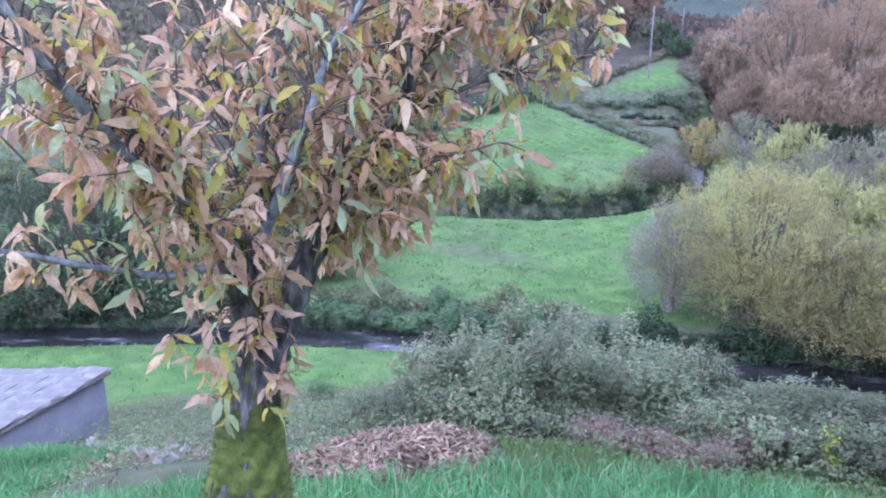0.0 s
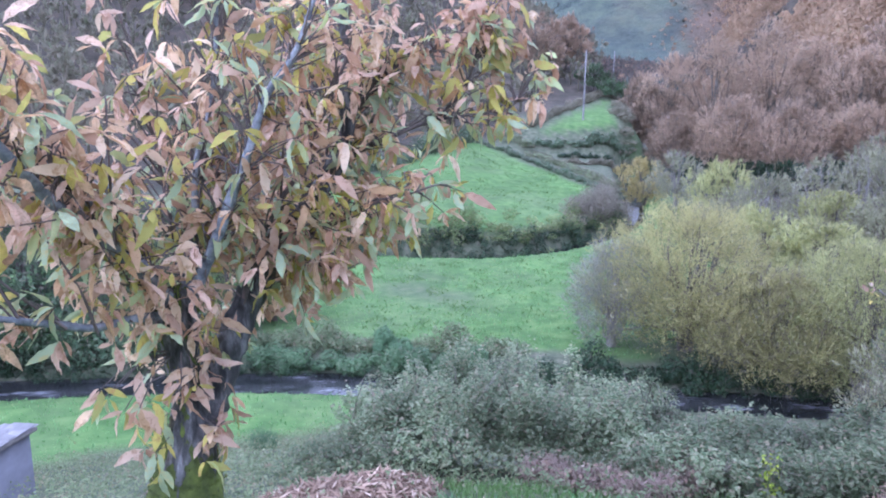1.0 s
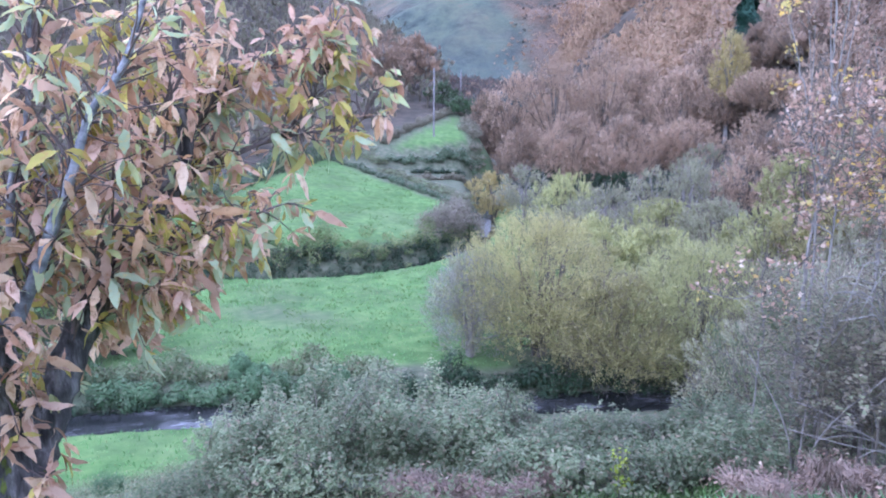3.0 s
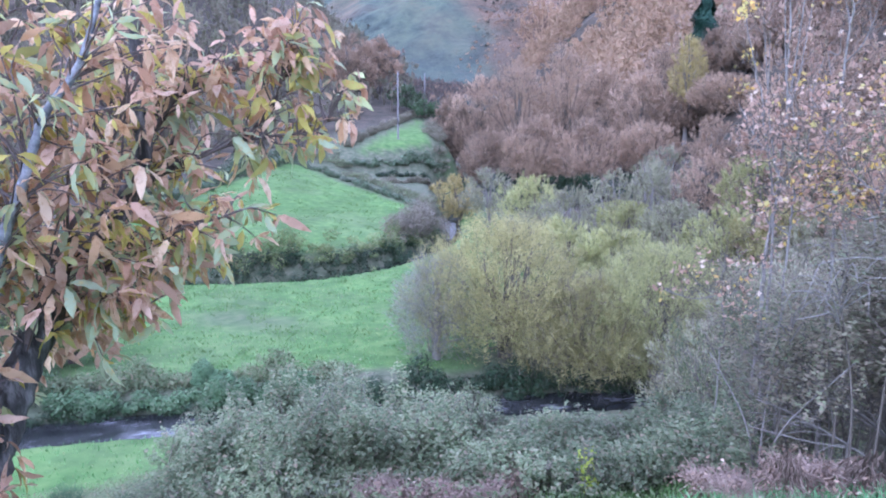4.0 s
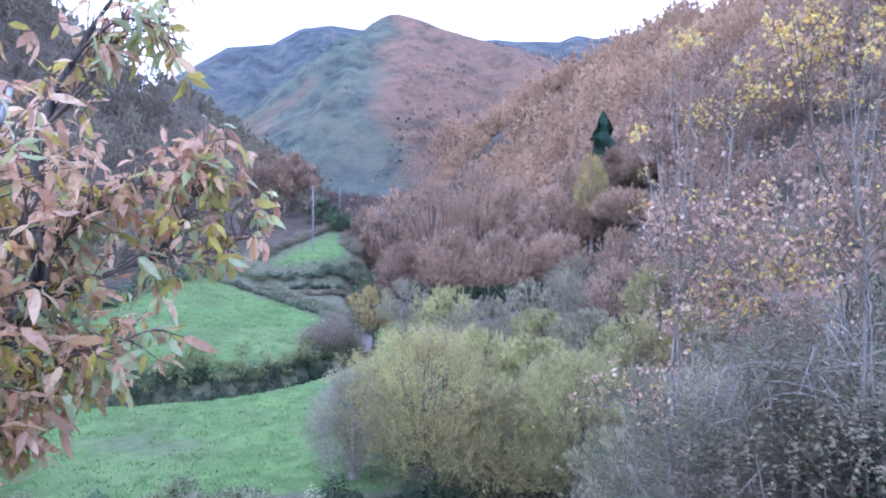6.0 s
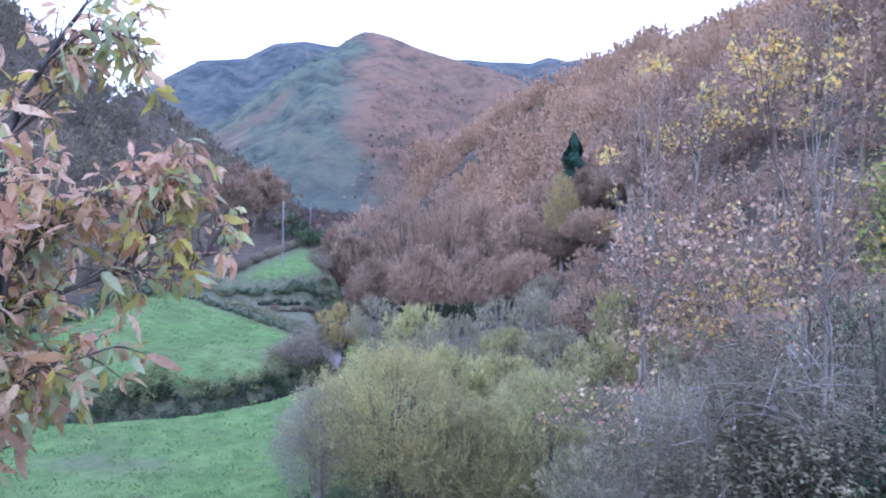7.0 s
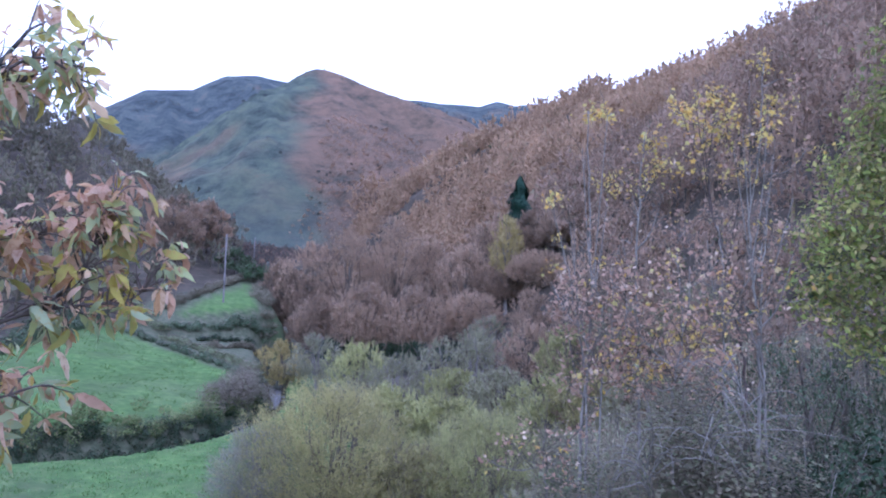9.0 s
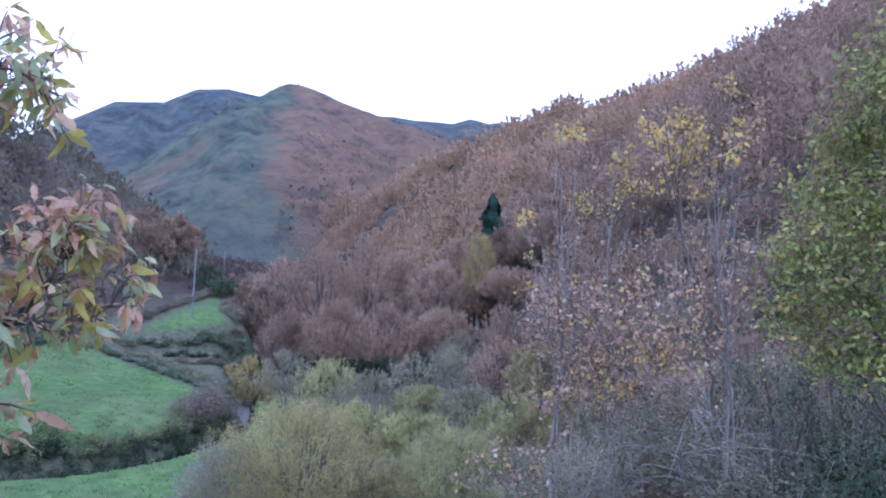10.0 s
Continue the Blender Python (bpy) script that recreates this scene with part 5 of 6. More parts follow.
sapling("taller sapling crowned with golden-yellow leaves", 52.2, 9.9, ((55.4, -8), (54.8, -3), (54.0, 3), (52.5, 8), (52.0, 13)), 0.030,
        ((0.72, (50.9, 14.4), 0.012), (0.76, (53.3, 15.6), 0.012), (0.8, (51.8, 15.5), 0.010), (0.6, (55.2, 9.0), 0.011), (0.5, (50.6, 6.0), 0.010)),
        ((50.9, 14.8, 0.24, 30, 0.9), (51.8, 13.6, 0.27, 34, 0.8), (53.2, 15.6, 0.24, 34, 0.97), (53.6, 13.8, 0.28, 36, 0.8), (52.6, 12.2, 0.30, 30, 0.6), (54.2, 12.4, 0.3, 24, 0.45), (53.0, 10.5, 0.35, 22, 0.3), (54.4, 9.0, 0.35, 16, 0.15), (51.2, 11.2, 0.3, 12, 0.3),
         (50.6, 6.0, 0.35, 10, 0.2), (52.4, 6.5, 0.35, 10, 0.2), (54.2, 6.2, 0.35, 10, 0.2), (53.2, 4.6, 0.35, 12, 0.15), (51.4, 3.6, 0.35, 12, 0.15)), DARKTWIG)
sapling("tall pale sapling ending in a yellow tuft", 55.6, 9.9, ((56.4, -9), (56.2, -4), (55.8, 3), (55.8, 8), (56.3, 17.8)), 0.040,
        ((0.55, (54.6, 11.5), 0.014), (0.58, (57.4, 12.0), 0.013), (0.62, (55.2, 13.0), 0.012), (0.66, (56.9, 14.0), 0.011), (0.5, (58.6, 8.0), 0.011), (0.8, (55.6, 16.5), 0.008)),
        ((56.3, 17.6, 0.16, 14, 0.95), (56.9, 14.8, 0.2, 24, 0.95), (56.6, 13.2, 0.22, 20, 0.9), (55.6, 12.2, 0.2, 12, 0.5), (58.7, 16.4, 0.16, 12, 0.05), (58.6, 14.6, 0.2, 10, 0.1), (54.9, 10.2, 0.2, 12, 0.8), (57.2, 9.5, 0.3, 8, 0.4), (59.6, 11.6, 0.3, 12, 0.5), (58.2, 6.4, 0.3, 10, 0.4)))
sapling("grey sapling with a few brown leaves", 54.0, 9.2, ((54.3, -10), (54.2, -5), (54.2, 1), (53.6, 6)), 0.030, ((0.6, (56.0, 3.0), 0.012), (0.65, (52.8, 5.0), 0.010)), mass(9, 52.5, 57.5, -3, 5, 8, 0.15))
sapling("pale sapling with few brown leaves", 58.0, 9.6, ((56.9, -10), (56.7, -4), (56.9, 2), (57.4, 8)), 0.028, ((0.6, (58.6, 4.0), 0.012), (0.5, (55.4, 0.5), 0.012)), mass(8, 56, 60, -3, 7, 7, 0.2))
sapling("low sapling hung with pale dry leaves", 40.8, 9.0, ((41.2, -15), (40.6, -12), (40.0, -10)), 0.016, ((0.5, (38.2, -10.8), 0.008), (0.5, (43.0, -10.5), 0.008), (0.6, (36.8, -12.5), 0.008)),
        ((38.2, -10.9, 0.2, 12, 0.1), (37.0, -12.4, 0.2, 12, 0.1), (39.6, -10.2, 0.22, 12, 0.1), (40.8, -11.5, 0.3, 12, 0.2), (42.8, -10.6, 0.3, 14, 0.2), (41.6, -13.5, 0.35, 14, 0.1), (43.6, -12.5, 0.35, 14, 0.2)))

# shrubs behind the saplings
for b, d, h, sp, lf in ((44.5, 15, 3.2, 2.2, WEED), (48, 17, 4.2, 2.6, BRUSH), (52, 15, 4.4, 2.6, BRUSH), (56, 16, 5.0, 2.8, BRUSH), (60, 14, 4.6, 2.6, IVY), (64, 15, 5.0, 3.0, BRUSH), (69, 14, 5.0, 3.0, IVY), (47.5, 24, 6.0, 3.4, BRUSH), (53.5, 25, 7.0, 3.8, BRUSH), (59, 26, 8.0, 4.0, BRUSH), (66, 26, 9.0, 4.5, BRUSH), (41, 22, 3.6, 2.4, WILLOW_GREY)):
    small_tree("shrub", "dark ivy-covered shrub behind the saplings" if lf is IVY else "mauve-grey twiggy shrub behind the saplings" if lf is BRUSH else "grey-green tangled shrub behind the saplings", "shrub", *spot(b, d)[:2], h, sp, lf, TWIG, 5500, 0.10 if d < 20 else 0.13, 13, 1500, 0.03, "shrubs behind the saplings", stems=3)

bl = [spot(b, d)[:2] for b, d in ((43.5, 9.0), (46, 8.7), (48.5, 8.6), (51, 8.4), (53.5, 8.5), (56, 8.4), (47.2, 8.5), (49.8, 8.5), (52.2, 8.4), (54.8, 8.4), (57.2, 8.4), (45, 10.3), (49, 10.5), (53, 10.6), (57, 10.4))]
def brush_height(x, y):
    """Taller under the saplings, low towards the willows."""
    return float(np.interp(math.degrees(math.atan2(x, y)), (42, 45, 48, 56, 62), (1.1, 1.7, 2.5, 3.0, 2.8))) * float(np.clip(0.9 + 0.3 * vnoise(x, y, 0.7, 2), 0.6, 1.2))


hedge("brush_thicket", "mauve-grey thicket of bare twigs under the saplings", BRUSH, bl, brush_height, 0.9, 15000, 0.06, TWIG, 2600, lumps=4, fine=0.6, spray=True)

# bare stems and brushwood under the saplings
for i in range(22):
    b = 44.5 + 18 * (i * 0.618 % 1.0)
    d = 8.2 + 2.4 * (i * 0.37 % 1.0)
    g0 = ground_spot(b, d)
    top = thing("bare_shrub", "leafless grey shrub with thin upright stems", "shrub", g0, "bare shrubs under the saplings")
    h = rng.uniform(0.9, 2.4)
    for k in range(3):
        so = Soup()
        e = rng.normal(0, 0.28, 2)
        tube(so, spline([(0, 0, -0.1), (e[0] * 0.4, e[1] * 0.4, h * 0.4), (e[0] * h * 0.8, e[1] * h * 0.8, h * (0.8 + 0.2 * rng.random()))], 8), 0.014, 0.004, 5)
        part("stem", so, PALE if i % 3 == 0 else TWIG, top, smooth=True)
    so = Soup()
    n = 110
    k = rng.uniform(0.1, 1, n)
    sprays(so, np.column_stack([rng.normal(0, 0.2, n) * k * h * 0.8, rng.normal(0, 0.2, n) * k * h * 0.8, k * h * 0.85]), ball(n) * [1, 1, 0.5] + [0, 0, 0.5], rng.uniform(0.25, 0.8, n), 0.0045)
    tagged(part("twig_mass", so, TWIG, top), kind="stuff")


def fallen_branch(label, a, b, r, n):
    a, b = np.asarray(a), np.asarray(b)
    top = thing("fallen_branch", label, "branch", a, "fallen branches")
    so = Soup()
    line = spline([(0, 0, 0), (b - a) * 0.5 + (0, 0, 0.1), b - a], 10)
    tube(so, line, r, r * 0.3, 6)
    part("bough", so, STEM, top, smooth=True)
    for i in range(n):
        so = Soup()
        p0 = line[1 + i % 8]
        e = unit((b - a) + rng.normal(0, 0.5, 3) * np.linalg.norm(b - a) * [1, 1, 0.6])
        q = rng.uniform(0.4, 1.1)
        tube(so, spline([p0, p0 + e * q * 0.5 + (0, 0, 0.06), p0 + e * q + rng.normal(0, 0.08, 3)], 6), r * 0.45, 0.004, 5)
        part("side_branch", so, PALE, top, smooth=True)


fallen_branch("bare bleached branch lying in the brush", ground_spot(53.5, 8.8) + (0, 0, 0.5), ground_spot(48.5, 8.6) + (0, 0, 1.0), 0.014, 14)
fallen_branch("dead grey branch caught in the undergrowth", ground_spot(51.5, 8.2) + (0, 0, 0.4), ground_spot(45.6, 8.4) + (0, 0, 0.75), 0.013, 12)
fallen_branch("dead forked branch propped among stems", ground_spot(57.0, 9.0) + (0, 0, 1.9), ground_spot(52.5, 9.2) + (0, 0, 1.6), 0.02, 9)

# dead shrubs: a stem that breaks into arching bleached twigs
for b, d, h, q in ((49.4, 8.2, 2.45, 1.0), (52.0, 8.1, 2.5, 1.2), (54.4, 8.1, 2.6, 1.1), (57.0, 8.1, 2.7, 0.9), (45.6, 8.4, 2.0, 0.7), (50.6, 8.0, 2.1, 0.9)):
    g0 = ground_spot(b, d)
    top = thing("dead_bush", "dead shrub with bleached arching twigs", "shrub", g0, "dead shrubs under the saplings")
    so = Soup()
    tip = np.array([rng.normal(0, 0.15), rng.normal(0, 0.15), h])
    tube(so, spline([(0, 0, -0.1), (tip[0] * 0.2, tip[1] * 0.2, h * 0.5), tip], 10), 0.016, 0.009, 6)
    part("trunk", so, TWIG, top, smooth=True)
    for i in range(11):
        so = Soup()
        a = rng.uniform(0, 2 * math.pi)
        w = np.array([math.cos(a), math.sin(a), 0]) * q * rng.uniform(0.5, 1.1)
        rise = rng.uniform(0.1, 0.45)
        c = tip * rng.uniform(0.8, 1.0)
        tube(so, spline([c, c + w * 0.3 + (0, 0, rise * 0.8), c + w * 0.7 + (*rng.normal(0, 0.04, 2), rise), c + w + (*rng.normal(0, 0.1, 2), rise * rng.uniform(-0.2, 0.9))], 10), 0.0065, 0.0025, 5)
        part("twig", so, PALE, top, smooth=True)

# the green tree and its neighbours
g0 = ground_spot(67.5, 10.6)
gl = ((60.3, 1.5, 0.55), (61.2, 5.5, 0.6), (63.2, 9.5, 0.7), (65.0, 13.5, 0.7), (66.8, 17.5, 0.75), (64.0, 2.5, 0.9), (66.0, 8.0, 1.0), (68.5, 13.5, 1.0), (69.0, 4.0, 1.1), (69.5, 19, 0.9), (72, 9, 1.2), (63.0, -1.5, 0.5), (66.5, -1.5, 0.7))
leafy("green_tree", "dense tree with green and yellowing small leaves", "tree", g0,
      [([(0, 0, -0.3), rel(g0, 67.8, 10.6, -6), rel(g0, 67.2, 10.6, 4), rel(g0, 67.5, 10.6, 14)], 0.11)] +
      [([rel(g0, 67.4, 10.6, e - 6), rel(g0, (67.4 + b) / 2, 10.5, e - 2), rel(g0, b, 10.4, e)], 0.025) for b, e, q in gl],
      [(*rel(g0, b, 10.4, e), q, q, q * 0.85) for b, e, q in gl], [(DARKGREEN, 0.76), (GREEN_LEAF, 0.24)], DARKTWIG, 17000, 0.085, 1500, card="plain", thick=0.5)


# the old chestnut by the terrace
chestnut = thing("chestnut_tree", "old pollarded chestnut with mossy trunk and tan autumn leaves", "tree", (-1.1, 3.56, -1.2))
CB = np.array([-1.1, 3.56, -1.2])
trunk_line = spline([(-1.14, 3.52, -1.35), (-1.12, 3.55, -1.1), (-1.10, 3.58, -0.86), (-1.08, 3.64, -0.45), (-1.05, 3.67, -0.19), (-1.04, 3.71, 0.04), (-1.07, 3.70, 0.28), (-1.07, 3.65, 0.52), (-1.05, 3.66, 0.66)], 46)
trunk_rad = np.interp(np.linspace(0, 1, 46), (0, 0.12, 0.25, 0.4, 0.5, 0.62, 0.75, 0.88, 1.0), (0.37, 0.285, 0.225, 0.165, 0.128, 0.105, 0.09, 0.095, 0.05))


def gnarled(line, radii, sides, lump, rough, seed):
    """A trunk with ridges and lumps; returns vertices and the ring count."""
    d = unit(np.gradient(line, axis=0))
    a = unit(np.cross(d, [0.2, 1.0, 0.1]))
    b = np.cross(d, a)
    th = np.linspace(0, 2 * np.pi, sides, endpoint=False)[None]
    k = np.arange(len(line))[:, None]
    f = 1 + lump * (np.sin(2 * th + k * 0.13 + seed) + 0.7 * np.sin(3 * th - k * 0.21 + 2 * seed) + 0.5 * np.sin(5 * th + k * 0.35)) + rough * np.sin(11 * th + 1.5 * np.sin(k * 0.4)) + rough * 0.6 * rng.standard_normal((len(line), sides))
    rr_ = radii[:, None] * f
    return line[:, None] + rr_[..., None] * (np.cos(th)[..., None] * a[:, None] + np.sin(th)[..., None] * b[:, None])


def skin(soup, v, keep=None):
    n, s, _ = v.shape
    idx = np.arange(n * s).reshape(n, s)
    i0, i1 = idx[:-1], idx[1:]
    j0, j1 = np.roll(i0, -1, 1), np.roll(i1, -1, 1)
    q = np.stack([i0, j0, j1, i1], -1).reshape(-1, 4)
    if keep is not None:
        q = q[keep[:-1].reshape(-1)]
    soup.add(v.reshape(-1, 3), np.concatenate([q[:, [0, 1, 2]], q[:, [0, 2, 3]]]))


tv = gnarled(trunk_line, trunk_rad, 64, 0.045, 0.05, 1.0)
so = Soup()
skin(so, tv - CB)
bole = part("trunk", so, BARK, chestnut, "dark fissured grey bark", smooth=True)
mth = np.linspace(0, 2 * np.pi, 64, endpoint=False)[None]
rim = -0.24 + 0.07 * np.sin(mth + 2.2) + 0.05 * np.sin(3 * mth) + 0.05 * np.sin(9 * mth + 1)
over = 0.03 * smooth(0.06, -0.06, trunk_line[:, 2:3] - rim) + 0.018 * np.sin(7 * mth + trunk_line[:, 2:3] * 31) * np.sin(trunk_line[:, 2:3] * 23 + 3 * mth) - 0.012
base_ = gnarled(trunk_line, trunk_rad, 64, 0.045, 0.0, 1.0)
hole = np.hypot((base_[..., 0] + 1.17) / 0.09, (base_[..., 2] + 0.80) / 0.10) + 0.3 * np.sin(9 * mth)
over = over - 0.06 * (smooth(1.1, 0.7, hole) * (base_[..., 1] < 3.6))
mv = base_ + unit(base_ - trunk_line[:, None]) * over[..., None]
so = Soup()
skin(so, mv - CB)
n = 16000
mi, mj = np.nonzero((over > 0.004))
pk = rng.integers(len(mi), size=n)
mp_ = mv[mi[pk], mj[pk]]
mn = unit(mp_ - trunk_line[mi[pk]])
cards(so, mp_ + rng.normal(0, 0.010, (n, 3)) - CB, mn + 0.8 * ball(n), rng.uniform(0.008, 0.02, n), 0.5)
part("moss", so, MOSS, bole, "thick bright green moss", smooth=True)

BOUGHS = (
    ("stem", 0.105, 0.008, 0.34, 60, 0.35, BARK, ((-0.99, 3.74, -0.12), (-0.90, 3.85, 0.16), (-0.79, 3.92, 0.44), (-0.64, 4.05, 0.75), (-0.45, 4.18, 1.00), (-0.29, 4.29, 1.23), (-0.21, 4.34, 1.48), (-0.24, 4.39, 1.74), (-0.20, 4.40, 2.2), (-0.02, 4.30, 2.62), (0.16, 4.2, 2.92))),
    ("limb", 0.038, 0.017, 0.34, 46, 0.25, BRANCH, ((-1.09, 3.59, 0.62), (-1.21, 3.39, 0.88), (-1.34, 3.18, 1.08), (-1.44, 2.97, 1.33), (-1.56, 2.79, 1.61), (-1.66, 2.62, 1.95))),
    ("limb", 0.028, 0.012, 0.30, 40, 0.25, BRANCH, ((-1.11, 3.55, 0.66), (-1.21, 3.39, 0.95), (-1.33, 3.24, 1.20), (-1.42, 3.09, 1.37), (-1.53, 2.93, 1.67))),
    ("limb", 0.034, 0.013, 0.36, 60, 0.3, BRANCH, ((-1.02, 3.67, 0.55), (-0.87, 3.65, 0.86), (-0.77, 3.62, 1.10), (-0.67, 3.64, 1.35), (-0.57, 3.66, 1.63), (-0.41, 3.68, 1.87), (-0.28, 3.74, 2.29))),
    ("limb", 0.026, 0.010, 0.36, 54, 0.3, BRANCH, ((-1.04, 3.70, 0.60), (-0.99, 3.77, 0.92), (-0.97, 3.83, 1.28), (-0.90, 3.90, 1.57), (-0.86, 3.91, 1.88), (-0.84, 3.91, 2.34))),
    ("limb", 0.024, 0.012, 0.16, 14, 0.3, BRANCH, ((-1.09, 3.62, 0.52), (-1.21, 3.44, 0.56), (-1.33, 3.24, 0.58), (-1.44, 3.08, 0.65), (-1.53, 2.92, 0.72), (-1.64, 2.75, 0.81), (-1.77, 2.54, 0.90))),
    ("limb", 0.016, 0.005, 0.15, 20, 0.7, DARKTWIG, ((-0.33, 4.27, 1.18), (-0.12, 4.20, 1.33), (0.04, 4.20, 1.40), (0.27, 4.24, 1.49), (0.50, 4.27, 1.53), (0.70, 4.29, 1.55), (0.80, 4.33, 1.61))),
    ("limb", 0.010, 0.004, 0.17, 20, 0.65, DARKTWIG, ((0.30, 4.24, 1.50), (0.45, 4.28, 1.65), (0.51, 4.27, 1.77), (0.55, 4.26, 1.93), (0.62, 4.25, 2.12))),
    ("limb", 0.014, 0.005, 0.22, 34, 0.55, DARKTWIG, ((-0.22, 4.35, 1.45), (-0.05, 4.35, 1.71), (0.14, 4.40, 1.84), (0.36, 4.38, 1.93), (0.60, 4.35, 2.06))),
    ("limb", 0.014, 0.005, 0.20, 30, 0.6, DARKTWIG, ((-0.62, 4.05, 0.78), (-0.34, 3.99, 0.90), (-0.08, 4.00, 1.03), (0.18, 3.99, 1.11))),
    ("limb", 0.012, 0.005, 0.17, 24, 0.3, DARKTWIG, ((-0.76, 3.98, 0.55), (-0.53, 3.96, 0.67), (-0.36, 3.94, 0.72), (-0.26, 3.89, 0.66))),
    ("limb", 0.010, 0.004, 0.18, 8, 0.7, DARKTWIG, ((-0.02, 4.30, 2.62), (0.18, 4.2, 2.78), (0.34, 4.16, 2.74), (0.42, 4.14, 2.62))),
    ("limb", 0.016, 0.006, 0.28, 30, 0.2, DARKTWIG, ((-1.10, 3.60, 0.50), (-1.3, 3.55, 0.85), (-1.62, 3.5, 1.2), (-1.9, 3.4, 1.5))),
    ("limb", 0.016, 0.006, 0.30, 30, 0.2, DARKTWIG, ((-1.06, 3.70, 0.60), (-1.15, 3.9, 1.0), (-1.25, 4.0, 1.5), (-1.35, 4.05, 2.0))),
    ("limb", 0.016, 0.006, 0.30, 34, 0.3, DARKTWIG, ((-0.80, 3.90, 0.42), (-0.70, 3.85, 0.8), (-0.45, 3.9, 1.25), (-0.30, 3.95, 1.6), (-0.1, 4.0, 2.0))),
    ("limb", 0.012, 0.005, 0.24, 40, 0.3, DARKTWIG, ((-0.64, 4.05, 0.75), (-0.46, 4.5, 1.02), (-0.21, 4.7, 1.28), (-0.02, 4.7, 1.6), (0.05, 4.7, 1.9))),
    ("limb", 0.012, 0.005, 0.20, 30, 0.45, DARKTWIG, ((-0.79, 3.92, 0.44), (-0.55, 4.4, 0.66), (-0.33, 4.69, 0.72), (-0.05, 4.7, 0.80), (0.12, 4.7, 0.86))),
    ("limb", 0.010, 0.005, 0.18, 26, 0.3, DARKTWIG, ((-0.90, 3.85, 0.16), (-0.85, 4.3, 0.42), (-0.71, 4.6, 0.48), (-0.55, 4.66, 0.30))),
    ("limb", 0.012, 0.005, 0.26, 34, 0.25, DARKTWIG, ((-0.45, 4.18, 1.0), (-0.45, 4.5, 1.4), (-0.40, 4.68, 1.8), (-0.35, 4.7, 2.2))),
    ("limb", 0.012, 0.004, 0.17, 15, 0.7, DARKTWIG, ((-0.20, 4.40, 2.2), (0.02, 4.3, 2.46), (0.14, 4.27, 2.66), (0.30, 4.27, 2.78), (0.44, 4.25, 2.72))),
)
leaf_s = np.linspace(0, 1, 8)
leaf_w = np.array([0.0, 0.07, 0.14, 0.135, 0.175, 0.14, 0.10, 0.0])


def chestnut_leaf(curl, twist):
    """One long toothed leaf of length 1 along x, arched and folded on its midrib."""
    v, f = [], []
    for i, (s_, w_) in enumerate(zip(leaf_s, leaf_w)):
        zc = -curl * s_ * s_
        a = twist * s_
        tooth = 0.03 if i % 2 else -0.02
        for o in (-1, 0, 1):
            v.append((s_ - 0.06 * curl * s_ + abs(o) * tooth, o * w_ * math.cos(a), zc + abs(o) * w_ * 0.2 + o * w_ * math.sin(a)))
    for i in range(7):
        k = 3 * i
        f += [(k, k + 1, k + 4), (k, k + 4, k + 3), (k + 1, k + 2, k + 5), (k + 1, k + 5, k + 4)]
    return np.array(v), np.array(f)


LEAF_SHAPES = [chestnut_leaf(c, w) for c, w in ((0.15, 0.4), (0.4, -0.6), (0.6, 0.9), (0.3, -1.0), (0.85, 0.2))]
leaves = []


def whorl(q, d, green, count, big=1.0):
    r = rng.random()
    kind = 3 if r < green * 0.55 else 2 if r < green * 0.55 + 0.17 else 0 if rng.random() < 0.6 else 1
    for j in range(count):
        side = unit(np.cross(d, rng.standard_normal(3)))
        e = unit(side * 1.0 + d * rng.uniform(-0.1, 0.8) + np.array([0, 0, -rng.uniform(0.0, 1.0)]))
        up = unit(np.array([0, 0, 1.0]) + 0.6 * rng.standard_normal(3))
        y_ = unit(np.cross(up, e))
        z_ = np.cross(e, y_)
        leaves.append((q + e * 0.012, e, y_, z_, big * (0.06 + 0.105 * rng.random() ** 1.3), kind if rng.random() < 0.8 else rng.integers(4), rng.integers(5)))


twig_soup = Soup()
for nm, r0, r1, env, count, green, mat, pts in BOUGHS:
    line = spline(pts, 6 * len(pts))
    so = Soup()
    tube(so, line - CB, np.linspace(r0, r1, len(line)) * (1 + 0.06 * rng.standard_normal(len(line))), None, 9 if r0 > 0.02 else 6)
    part(nm, so, mat, chestnut, smooth=True)
    for i in range(int(count * 1.75)):
        k = (0.18 + 0.82 * (i + rng.random()) / int(count * 1.75)) * (len(line) - 1)
        p0 = line[int(max(0, k - rng.uniform(1, 6)))]
        axis = line[min(len(line) - 1, int(k))]
        off = ball(1)[0]
        if r0 > 0.02 and off[1] < 0.15 and rng.random() < 0.72:
            off[1] = 0.15 - 0.5 * off[1] * rng.random()
        q = axis + off * env * rng.uniform(0.3, 1.0) ** 0.7 * [1, 1, 0.9]
        mid = (p0 + q) / 2 + rng.normal(0, 0.03, 3) + (0, 0, 0.04)
        w = spline([p0, mid, q], 6)
        tube(twig_soup, w - CB, 0.0055, 0.0025, 4)
        d = unit(w[-1] - w[-2])
        whorl(q, d, green, rng.integers(4, 7))
        if rng.random() < 0.4:
            whorl(w[3], unit(w[3] - w[2]), green, rng.integers(1, 4), 0.9)
